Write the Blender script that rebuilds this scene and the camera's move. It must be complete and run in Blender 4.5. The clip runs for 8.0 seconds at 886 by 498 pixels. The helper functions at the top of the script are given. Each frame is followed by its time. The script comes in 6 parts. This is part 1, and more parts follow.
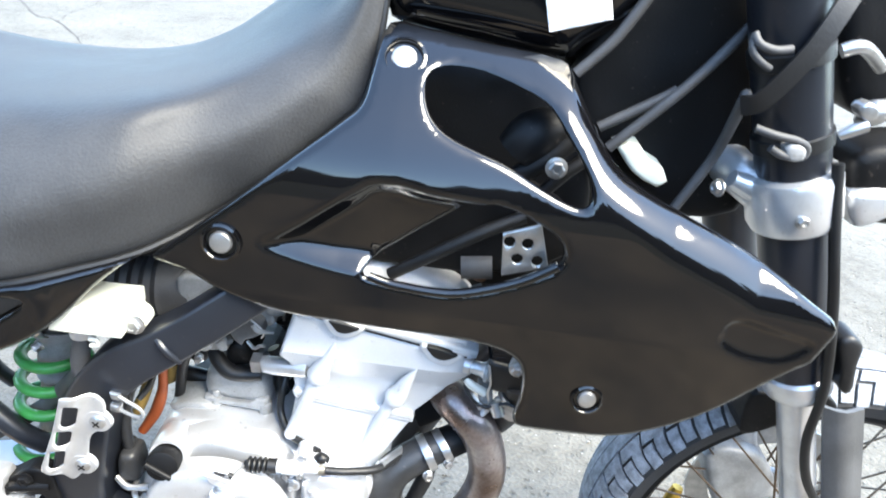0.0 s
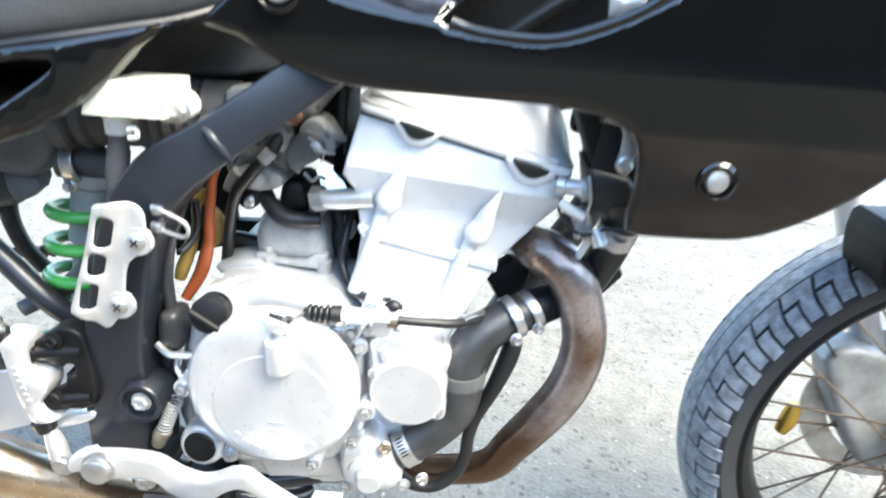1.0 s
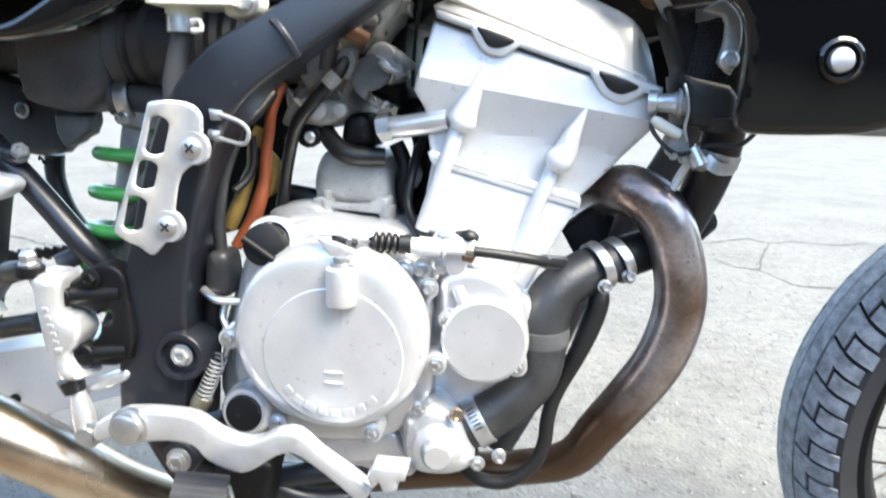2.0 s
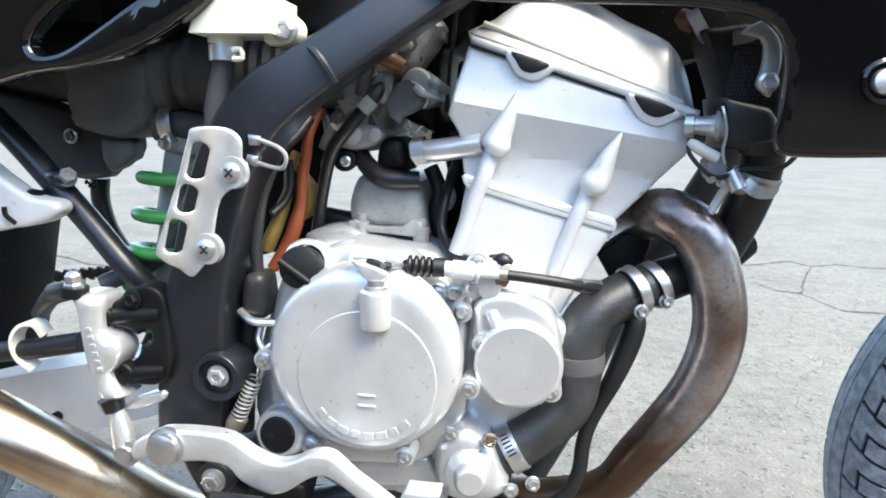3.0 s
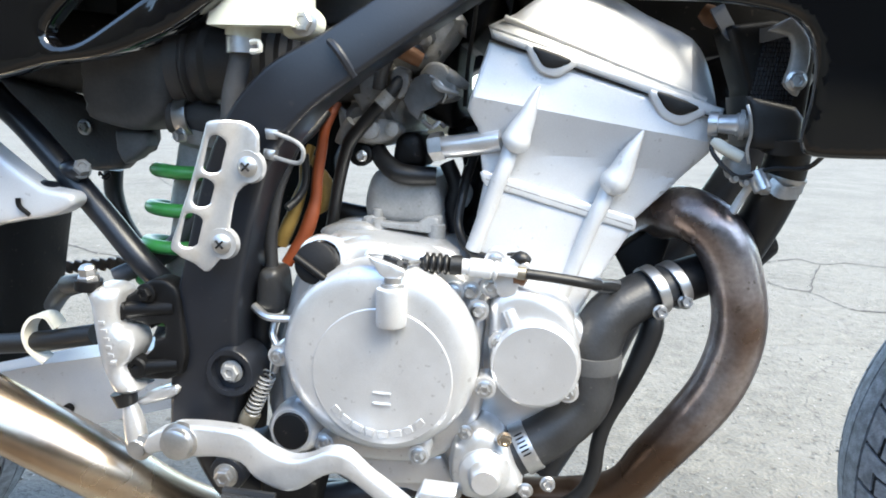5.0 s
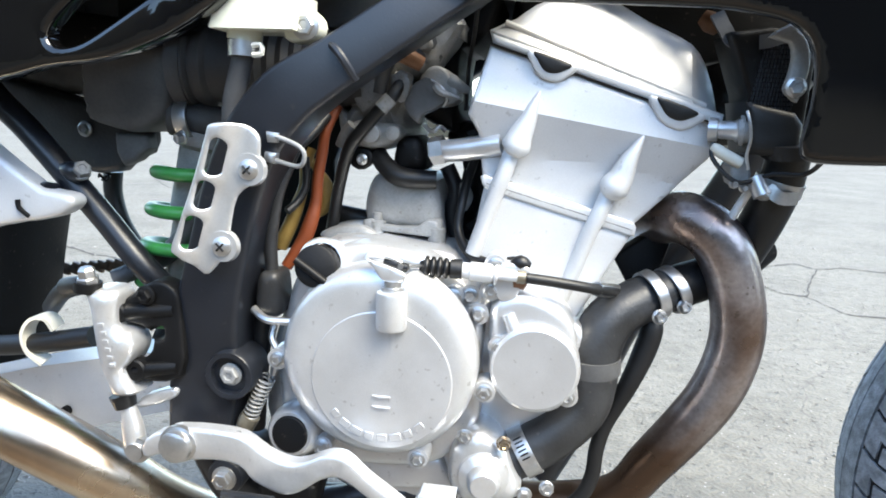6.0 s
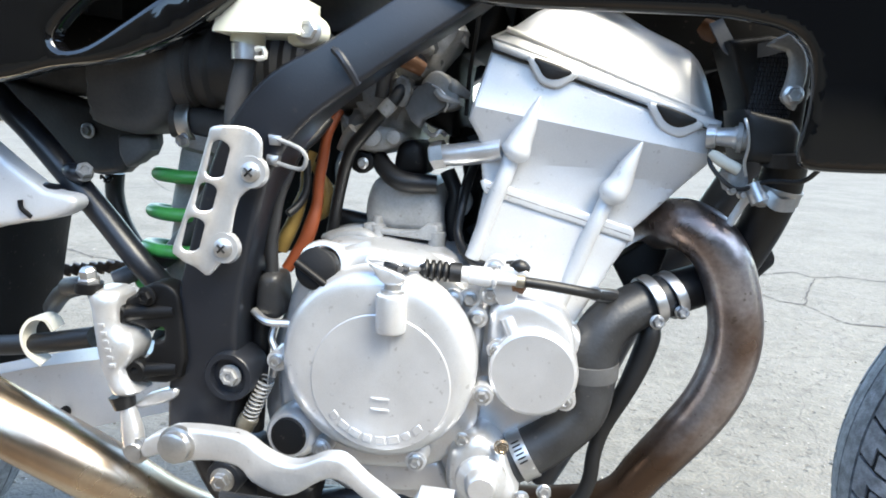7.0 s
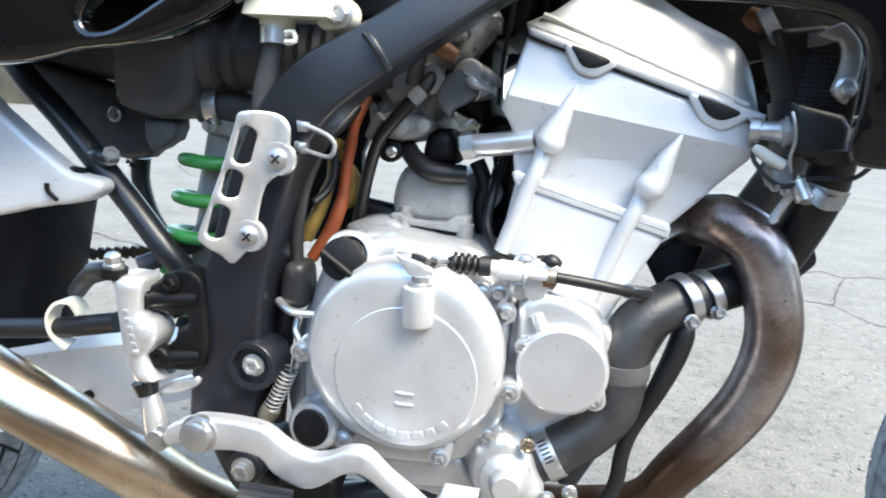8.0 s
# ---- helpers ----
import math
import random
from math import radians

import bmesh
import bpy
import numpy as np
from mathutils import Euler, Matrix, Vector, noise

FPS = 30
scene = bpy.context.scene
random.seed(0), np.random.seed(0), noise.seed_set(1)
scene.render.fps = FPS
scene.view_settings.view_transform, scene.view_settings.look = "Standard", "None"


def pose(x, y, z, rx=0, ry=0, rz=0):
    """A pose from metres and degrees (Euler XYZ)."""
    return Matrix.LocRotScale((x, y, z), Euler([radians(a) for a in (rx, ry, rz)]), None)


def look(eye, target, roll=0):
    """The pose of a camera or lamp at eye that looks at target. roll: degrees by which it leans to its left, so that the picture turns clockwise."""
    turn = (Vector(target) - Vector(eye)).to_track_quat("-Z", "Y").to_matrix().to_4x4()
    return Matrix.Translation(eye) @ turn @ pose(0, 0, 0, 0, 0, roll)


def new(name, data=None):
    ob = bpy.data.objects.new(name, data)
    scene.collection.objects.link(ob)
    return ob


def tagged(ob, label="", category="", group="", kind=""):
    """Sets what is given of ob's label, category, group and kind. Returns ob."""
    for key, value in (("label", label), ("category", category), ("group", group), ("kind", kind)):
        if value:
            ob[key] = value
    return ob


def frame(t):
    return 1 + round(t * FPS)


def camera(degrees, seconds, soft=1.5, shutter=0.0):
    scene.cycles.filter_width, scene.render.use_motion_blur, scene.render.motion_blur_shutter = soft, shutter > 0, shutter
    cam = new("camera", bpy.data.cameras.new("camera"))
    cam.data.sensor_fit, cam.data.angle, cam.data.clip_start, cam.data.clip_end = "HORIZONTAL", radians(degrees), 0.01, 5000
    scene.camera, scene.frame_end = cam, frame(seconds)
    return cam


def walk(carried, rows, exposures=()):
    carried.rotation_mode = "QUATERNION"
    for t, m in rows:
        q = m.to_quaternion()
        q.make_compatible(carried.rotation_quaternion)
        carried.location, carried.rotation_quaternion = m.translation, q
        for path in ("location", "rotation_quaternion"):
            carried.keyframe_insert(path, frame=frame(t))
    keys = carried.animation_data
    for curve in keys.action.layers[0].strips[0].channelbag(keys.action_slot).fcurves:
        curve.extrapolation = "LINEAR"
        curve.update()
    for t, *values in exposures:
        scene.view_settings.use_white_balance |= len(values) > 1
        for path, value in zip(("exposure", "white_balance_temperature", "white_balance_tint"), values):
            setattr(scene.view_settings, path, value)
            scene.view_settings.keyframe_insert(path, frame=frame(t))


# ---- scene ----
from mathutils import geometry

cam = camera(68.6, 8.0, soft=1.8, shutter=0.4)
PATH = [
    (0, (0.0420, 0.0325, 1.0404), (0.0620, 1.7975, 0.1004), 7.1),
    (0.2, (0.0392, 0.0135, 1.0145), (0.0797, 1.7952, 0.1068), 6.55),
    (0.5, (0.0330, 0.0046, 0.9693), (0.0730, 1.7586, 0.0093), 7.2),
    (0.7, (0.0255, 0.0055, 0.9065), (0.0134, 1.7985, 0.0204), 5.68),
    (0.9, (0.0190, 0.0120, 0.8290), (-0.0350, 1.8425, 0.0251), 4.43),
    (1, (0.0150, 0.0145, 0.7911), (-0.0740, 1.8605, 0.0271), 3.1),
    (1.2, (-0.0030, 0.0165, 0.7160), (-0.1240, 1.9073, 0.0754), 3.49),
    (1.4, (-0.0165, 0.0178, 0.6500), (-0.1901, 1.9217, 0.0627), 4.50),
    (1.5, (-0.0219, 0.0181, 0.6327), (-0.2069, 1.9211, 0.0447), 5.2),
    (1.7, (-0.0225, 0.0200, 0.6310), (-0.2239, 1.9249, 0.0559), 4.77),
    (2, (-0.0210, 0.0226, 0.6300), (-0.2100, 1.9636, 0.1860), 1.8),
    (2.2, (-0.0255, 0.0199, 0.6264), (-0.2565, 1.9699, 0.2454), 1.7),
    (3.3, (-0.0210, 0.0235, 0.6345), (-0.3300, 1.9615, 0.2495), 1.8),
    (3.5, (-0.0264, 0.0208, 0.6354), (-0.3504, 1.9588, 0.2624), 2.2),
    (4, (-0.0282, 0.0244, 0.6354), (-0.3282, 1.9624, 0.2454), 1.9),
    (4.5, (-0.0300, 0.0280, 0.6336), (-0.3360, 1.9620, 0.2246), 1.9),
    (6, (-0.0345, 0.0271, 0.6345), (-0.3325, 1.9641, 0.2375), 2.4),
    (6.5, (-0.0345, 0.0244, 0.6336), (-0.3285, 1.9634, 0.2406), 2.5),
    (7, (-0.0345, 0.0235, 0.6336), (-0.3305, 1.9645, 0.2536), 2.9),
    (7.5, (-0.0336, 0.0280, 0.6336), (-0.3246, 1.9690, 0.2476), 2.8),
    (8, (-0.0435, 0.0352, 0.6318), (-0.3965, 1.9602, 0.2208), 3.8),
]

walk(cam, [(t, look(eye, target, roll)) for t, eye, target, roll in PATH],
     exposures=[(0.0, 3.46, 6850, 4), (0.5, 3.57, 6800, 3), (1.0, 3.63, 7050, 3), (1.5, 3.63, 7250, 6), (2.0, 3.34, 7150, 5), (3.5, 3.04, 7050, 4), (8.0, 3.06, 7050, 4)])

# ---- light: bright hazy daylight, the sun high behind the viewer's shoulder ----
SUN_ELEVATION, SUN_TURN = 55.0, 120.0
world = bpy.data.worlds.new("world")
scene.world = world
world.use_nodes = True
wn = world.node_tree
sky = wn.nodes.new("ShaderNodeTexSky")
sky.sky_type = "NISHITA"
sky.sun_disc = False
sky.sun_elevation, sky.sun_rotation = radians(SUN_ELEVATION), radians(SUN_TURN)
sky.air_density, sky.dust_density = 1.0, 0.9
sky.ozone_density = 3.0
wn.links.new(sky.outputs[0], wn.nodes["Background"].inputs[0])
wn.nodes["Background"].inputs[1].default_value = 0.125
sun_data = bpy.data.lights.new("sun", "SUN")
sun_data.energy, sun_data.angle, sun_data.color = 1.5, radians(36), (1.0, 0.93, 0.83)
sun = new("sun", sun_data)
sa, se = radians(SUN_TURN), radians(SUN_ELEVATION)
sun.matrix_world = look((math.sin(sa) * math.cos(se) * 20, math.cos(sa) * math.cos(se) * 20, math.sin(se) * 20), (0, 0, 0))


# ---- materials ----
def material(name, base, rough=0.5, metal=0.0, vary=0.25, scale=40.0, grain=0.1, bump=0.1, fine=600.0,
             second=None, coat=0.0, spots=0.0, trans=0.0, gloss=0.5, scorch=None):
    """A surface with stains at one scale, grain at a second, and a fine relief."""
    m = bpy.data.materials.new(name)
    m.use_nodes = True
    nt = m.node_tree
    b = nt.nodes["Principled BSDF"]
    b.inputs["Roughness"].default_value = rough
    b.inputs["Metallic"].default_value = metal
    b.inputs["Specular IOR Level"].default_value = gloss
    b.inputs["Coat Weight"].default_value = coat
    b.inputs["Coat Roughness"].default_value = 0.05
    b.inputs["Transmission Weight"].default_value = trans
    co = nt.nodes.new("ShaderNodeTexCoord")
    big = nt.nodes.new("ShaderNodeTexNoise")
    big.inputs["Scale"].default_value, big.inputs["Detail"].default_value = scale, 5.0
    small = nt.nodes.new("ShaderNodeTexNoise")
    small.inputs["Scale"].default_value, small.inputs["Detail"].default_value = fine, 3.0
    for n in (big, small):
        nt.links.new(co.outputs["Object"], n.inputs["Vector"])
    ramp = nt.nodes.new("ShaderNodeValToRGB")
    ramp.color_ramp.elements[0].position, ramp.color_ramp.elements[1].position = 0.35, 0.68
    dark = second or tuple(c * (1 - vary) for c in base)
    ramp.color_ramp.elements[0].color = (*dark, 1)
    ramp.color_ramp.elements[1].color = (*base, 1)
    nt.links.new(big.outputs["Fac"], ramp.inputs[0])
    mix = nt.nodes.new("ShaderNodeMix")
    mix.data_type, mix.blend_type = "RGBA", "OVERLAY"
    mix.inputs[0].default_value = grain
    nt.links.new(ramp.outputs[0], mix.inputs[6])
    nt.links.new(small.outputs["Fac"], mix.inputs[7])
    out = mix.outputs[2]
    if spots:
        vor = nt.nodes.new("ShaderNodeTexNoise")
        vor.inputs["Scale"].default_value, vor.inputs["Detail"].default_value = 170.0, 2.0
        nt.links.new(co.outputs["Object"], vor.inputs["Vector"])
        cut = nt.nodes.new("ShaderNodeMapRange")
        cut.inputs[1].default_value, cut.inputs[2].default_value, cut.inputs[4].default_value = 0.68, 0.74, spots
        nt.links.new(vor.outputs["Fac"], cut.inputs[0])
        dirt = nt.nodes.new("ShaderNodeMix")
        dirt.data_type = "RGBA"
        dirt.inputs[7].default_value = (0.12, 0.1, 0.085, 1)
        nt.links.new(cut.outputs[0], dirt.inputs[0])
        nt.links.new(out, dirt.inputs[6])
        out = dirt.outputs[2]
    if scorch:
        # rust that has crept up from the low end, with an uneven edge
        top, low, rust = scorch
        axes = nt.nodes.new("ShaderNodeSeparateXYZ")
        nt.links.new(co.outputs["Object"], axes.inputs[0])
        wob = nt.nodes.new("ShaderNodeMath")
        wob.operation = "MULTIPLY_ADD"
        wob.inputs[1].default_value = 0.3
        nt.links.new(big.outputs["Fac"], wob.inputs[0])
        nt.links.new(axes.outputs[2], wob.inputs[2])
        span = nt.nodes.new("ShaderNodeMapRange")
        span.inputs[1].default_value, span.inputs[2].default_value = top + 0.15, low + 0.15
        nt.links.new(wob.outputs[0], span.inputs[0])
        burn = nt.nodes.new("ShaderNodeMix")
        burn.data_type = "RGBA"
        burn.inputs[7].default_value = (*rust, 1)
        nt.links.new(span.outputs[0], burn.inputs[0])
        nt.links.new(out, burn.inputs[6])
        out = burn.outputs[2]
    nt.links.new(out, b.inputs["Base Color"])
    rr = nt.nodes.new("ShaderNodeMapRange")
    rr.inputs[3].default_value, rr.inputs[4].default_value = max(0.02, rough * 0.8), min(1.0, rough * 1.2)
    nt.links.new(big.outputs["Fac"], rr.inputs[0])
    nt.links.new(rr.outputs[0], b.inputs["Roughness"])
    if bump:
        bp = nt.nodes.new("ShaderNodeBump")
        bp.inputs["Strength"].default_value, bp.inputs["Distance"].default_value = bump, 0.002
        nt.links.new(small.outputs["Fac"], bp.inputs["Height"])
        nt.links.new(bp.outputs[0], b.inputs["Normal"])
    return m


SILVER = material("silver_cast_paint", (0.62, 0.625, 0.63), 0.4, 0.25, 0.1, 18, 0.12, 0.05, 900, spots=0.25)
CASE = material("sandblasted_aluminium", (0.64, 0.645, 0.655), 0.31, 0.65, 0.15, 25, 0.15, 0.08, 1200, spots=0.3)
POLISHED = material("worn_bare_aluminium", (0.68, 0.685, 0.695), 0.3, 0.72, 0.2, 30, 0.1, 0.05, 500, spots=0.2)
GREYCAST = material("grey_dirty_casting", (0.3, 0.3, 0.295), 0.45, 0.15, 0.4, 35, 0.2, 0.15, 500, spots=0.5)
STEEL = material("zinc_plated_steel", (0.55, 0.55, 0.55), 0.35, 0.9, 0.3, 60, 0.1, 0.05, 700)
PIPE = material("heat_stained_steel", (0.4, 0.365, 0.365), 0.29, 0.88, 0.3, 22, 0.35, 0.1, 260, second=(0.2, 0.15, 0.13), spots=0.6, scorch=(0.52, 0.32, (0.105, 0.066, 0.045)))
CHROME = material("gold_tinted_steel", (0.66, 0.565, 0.44), 0.27, 1.0, 0.3, 14, 0.12, 0.03, 300, second=(0.45, 0.34, 0.25), spots=0.25)
GLOSS = material("gloss_black_plastic", (0.003, 0.003, 0.0035), 0.08, 0.0, 0.2, 8, 0.05, 0.0, coat=1.0, gloss=0.12)
FRAME = material("black_frame_paint", (0.011, 0.013, 0.018), 0.34, 0.0, 0.3, 12, 0.1, 0.04, 500, spots=0.1, gloss=0.5)
MATT = material("matt_black_plastic", (0.005, 0.005, 0.0055), 0.5, 0.0, 0.4, 25, 0.15, 0.1, 400, spots=0.2, gloss=0.2)
RUBBER = material("black_rubber", (0.009, 0.009, 0.0095), 0.45, 0.0, 0.35, 30, 0.15, 0.1, 500, gloss=0.4)
PEGRUB = material("dusty_grey_rubber", (0.036, 0.036, 0.038), 0.75, 0.0, 0.4, 40, 0.2, 0.2, 600)
TYRE = material("dusty_tyre_rubber", (0.27, 0.29, 0.32), 0.75, 0.0, 0.5, 90, 0.35, 0.5, 500, second=(0.13, 0.138, 0.152))
GROOVE = material("dark_tyre_rubber", (0.018, 0.0185, 0.02), 0.8, 0.0, 0.4, 30, 0.2, 0.2, 700)
VINYL = material("black_seat_vinyl", (0.036, 0.037, 0.039), 0.6, 0.0, 0.35, 16, 0.3, 0.25, 420, gloss=0.42)
GREYPLASTIC = material("grey_scuffed_plastic", (0.075, 0.075, 0.076), 0.55, 0.0, 0.35, 25, 0.15, 0.1, 400)
DUSTY = material("dusty_grey_rubber_hose", (0.06, 0.06, 0.062), 0.6, 0.0, 0.35, 30, 0.15, 0.1, 500)
HOSE = material("worn_rubber_hose", (0.024, 0.0245, 0.026), 0.42, 0.0, 0.4, 45, 0.25, 0.15, 350, spots=0.25)
BOX = material("faded_black_plastic", (0.115, 0.117, 0.12), 0.55, 0.0, 0.45, 18, 0.2, 0.15, 300, spots=0.3)
RUSTY = material("stained_zinc", (0.3, 0.27, 0.21), 0.45, 0.6, 0.4, 60, 0.2, 0.1, 500)
GREEN = material("green_spring_paint", (0.04, 0.24, 0.055), 0.35, 0.0, 0.3, 40, 0.1, 0.05)
ORANGE = material("orange_cable_sheath", (0.21, 0.042, 0.007), 0.6, 0.0, 0.3, 40, 0.1, 0.05)
YELLOW = material("dull_yellow_cable_sheath", (0.36, 0.23, 0.06), 0.6, 0.0, 0.4, 40, 0.1, 0.05)
RESERVOIR = material("milky_white_plastic", (0.66, 0.67, 0.57), 0.4, 0.0, 0.08, 30, 0.05, 0.02)
BEIGE = material("yellowed_nylon", (0.6, 0.58, 0.5), 0.5, 0.0, 0.1, 30, 0.05, 0.02)
WHITE = material("white_sticker", (0.82, 0.82, 0.82), 0.4, 0.0, 0.03, 30, 0.03, 0.0)
COPPER = material("copper_brown_hose", (0.2, 0.09, 0.04), 0.5, 0.2, 0.4, 40, 0.1, 0.05)
GOLD = material("gold_anodised_metal", (0.5, 0.32, 0.06), 0.35, 0.8, 0.2, 40, 0.1, 0.03)
CHAINM = material("oily_chain_steel", (0.14, 0.1, 0.07), 0.4, 0.8, 0.4, 90, 0.2, 0.1)
LEAFWALL = material("dark_evergreen_trees", (0.035, 0.033, 0.022), 0.9, 0.0, 0.5, 0.8, 0.3, 0.0, 6.0, second=(0.006, 0.006, 0.005))


def ground_material():
    m = bpy.data.materials.new("worn_pale_asphalt")
    m.use_nodes = True
    nt = m.node_tree
    b = nt.nodes["Principled BSDF"]
    b.inputs["Roughness"].default_value = 0.85
    co = nt.nodes.new("ShaderNodeTexCoord")

    def noise_tex(scale, detail=4.0):
        n = nt.nodes.new("ShaderNodeTexNoise")
        n.inputs["Scale"].default_value, n.inputs["Detail"].default_value = scale, detail
        nt.links.new(co.outputs["Object"], n.inputs["Vector"])
        return n

    def ramp(src, p0, c0, p1, c1):
        r = nt.nodes.new("ShaderNodeValToRGB")
        r.color_ramp.elements[0].position, r.color_ramp.elements[1].position = p0, p1
        r.color_ramp.elements[0].color, r.color_ramp.elements[1].color = (*c0, 1), (*c1, 1)
        nt.links.new(src, r.inputs[0])
        return r.outputs[0]

    def mixed(fac, a, c, mode="MIX"):
        n = nt.nodes.new("ShaderNodeMix")
        n.data_type, n.blend_type = "RGBA", mode
        if isinstance(fac, float):
            n.inputs[0].default_value = fac
        else:
            nt.links.new(fac, n.inputs[0])
        nt.links.new(a, n.inputs[6])
        nt.links.new(c, n.inputs[7])
        return n.outputs[2]

    stain = ramp(noise_tex(1.7, 6).outputs["Fac"], 0.3, (0.084, 0.079, 0.067), 0.7, (0.128, 0.122, 0.105))
    grit = noise_tex(120, 3)
    lump = noise_tex(26, 5)
    lumpc = ramp(lump.outputs["Fac"], 0.32, (0.2, 0.2, 0.2), 0.68, (0.8, 0.8, 0.8))
    gritc = ramp(grit.outputs["Fac"], 0.35, (0.3, 0.3, 0.3), 0.65, (0.72, 0.72, 0.72))
    col = mixed(0.28, mixed(0.3, stain, lumpc, "OVERLAY"), gritc, "OVERLAY")
    pit = nt.nodes.new("ShaderNodeTexVoronoi")
    pit.inputs["Scale"].default_value = 50.0
    wander = nt.nodes.new("ShaderNodeMix")
    wander.data_type, wander.blend_type = "RGBA", "LINEAR_LIGHT"
    wander.inputs[0].default_value = 0.012
    nt.links.new(co.outputs["Object"], wander.inputs[6])
    nt.links.new(noise_tex(70, 3).outputs["Color"], wander.inputs[7])
    nt.links.new(wander.outputs[2], pit.inputs["Vector"])
    pits = ramp(pit.outputs["Distance"], 0.12, (1, 1, 1), 0.36, (0, 0, 0))
    chosen = ramp(pit.outputs["Color"], 0.52, (0, 0, 0), 0.6, (0.85, 0.85, 0.85))
    holes = mixed(1.0, pits, chosen, "MULTIPLY")
    # darker tone that paints the pits' shade into the base colour
    pit_shade = ramp(noise_tex(14).outputs["Fac"], 0.3, (0.042, 0.038, 0.031), 0.7, (0.07, 0.065, 0.054))
    patch = ramp(noise_tex(5.5, 7).outputs["Fac"], 0.46, (0, 0, 0), 0.64, (0.75, 0.75, 0.75))
    bald = ramp(noise_tex(30, 5).outputs["Fac"], 0.3, (0.104, 0.099, 0.087), 0.7, (0.138, 0.132, 0.117))
    col = mixed(patch, col, bald)
    col = mixed(holes, col, pit_shade)
    vor = nt.nodes.new("ShaderNodeTexVoronoi")
    vor.inputs["Scale"].default_value = 75.0
    nt.links.new(co.outputs["Object"], vor.inputs["Vector"])
    stones = ramp(vor.outputs["Distance"], 0.12, (1, 1, 1), 0.2, (0, 0, 0))
    pick = ramp(vor.outputs["Color"], 0.72, (0, 0, 0), 0.78, (1, 1, 1))
    both = mixed(1.0, stones, pick, "MULTIPLY")
    pale = ramp(noise_tex(3).outputs["Fac"], 0.0, (0.19, 0.183, 0.17), 1.0, (0.26, 0.25, 0.235))
    col = mixed(both, col, pale)
    warp = noise_tex(3.5, 5)
    add = nt.nodes.new("ShaderNodeMix")
    add.data_type, add.blend_type = "RGBA", "LINEAR_LIGHT"
    add.inputs[0].default_value = 0.09
    nt.links.new(co.outputs["Object"], add.inputs[6])
    nt.links.new(warp.outputs["Color"], add.inputs[7])
    cr = nt.nodes.new("ShaderNodeTexVoronoi")
    cr.feature = "DISTANCE_TO_EDGE"
    cr.inputs["Scale"].default_value = 1.35
    nt.links.new(add.outputs[2], cr.inputs["Vector"])
    crack = ramp(cr.outputs["Distance"], 0.001, (0.5, 0.5, 0.5), 0.004, (0, 0, 0))
    gaps = ramp(noise_tex(2.2).outputs["Fac"], 0.42, (0, 0, 0), 0.55, (1, 1, 1))
    crack = mixed(1.0, crack, gaps, "MULTIPLY")
    dark = ramp(noise_tex(9).outputs["Fac"], 0.0, (0.035, 0.032, 0.03), 1.0, (0.06, 0.055, 0.05))
    col = mixed(crack, col, dark)
    nt.links.new(col, b.inputs["Base Color"])
    bp = nt.nodes.new("ShaderNodeBump")
    bp.inputs["Strength"].default_value, bp.inputs["Distance"].default_value = 0.55, 0.016
    high = nt.nodes.new("ShaderNodeMix")
    high.data_type, high.blend_type = "RGBA", "SUBTRACT"
    high.inputs[0].default_value = 0.6
    nt.links.new(mixed(0.5, gritc, lumpc), high.inputs[6])
    nt.links.new(holes, high.inputs[7])
    nt.links.new(high.outputs[2], bp.inputs["Height"])
    nt.links.new(bp.outputs[0], b.inputs["Normal"])
    return m


# ---- mesh tools ----
def part(name, bm, mat, parent=None, label="", sharp=38):
    """Links a bmesh as one mesh object under a thing or a part."""
    bmesh.ops.recalc_face_normals(bm, faces=bm.faces)
    lim = radians(sharp)
    for f in bm.faces:
        f.smooth = True
    for e in bm.edges:
        if len(e.link_faces) == 2 and e.calc_face_angle(0) > lim:
            e.smooth = False
    me = bpy.data.meshes.new(name)
    bm.to_mesh(me)
    bm.free()
    me.materials.append(mat)
    ob = new(name, me)
    if parent:
        ob.parent = parent
    return tagged(ob, label) if label else ob


def bez(points, n=6, closed=False):
    """A smooth line through the points (Catmull-Rom)."""
    p = [np.array(q, float) for q in points]
    k = len(p)
    out = []
    for i in range(k if closed else k - 1):
        a, b, c, d = (p[(i - 1) % k], p[i % k], p[(i + 1) % k], p[(i + 2) % k]) if closed else (
            p[max(i - 1, 0)], p[i], p[i + 1], p[min(i + 2, k - 1)])
        for j in range(n):
            t = j / n
            out.append(0.5 * (2 * b + (c - a) * t + (2 * a - 5 * b + 4 * c - d) * t * t + (3 * b - a - 3 * c + d) * t ** 3))
    if not closed:
        out.append(p[-1])
    return out


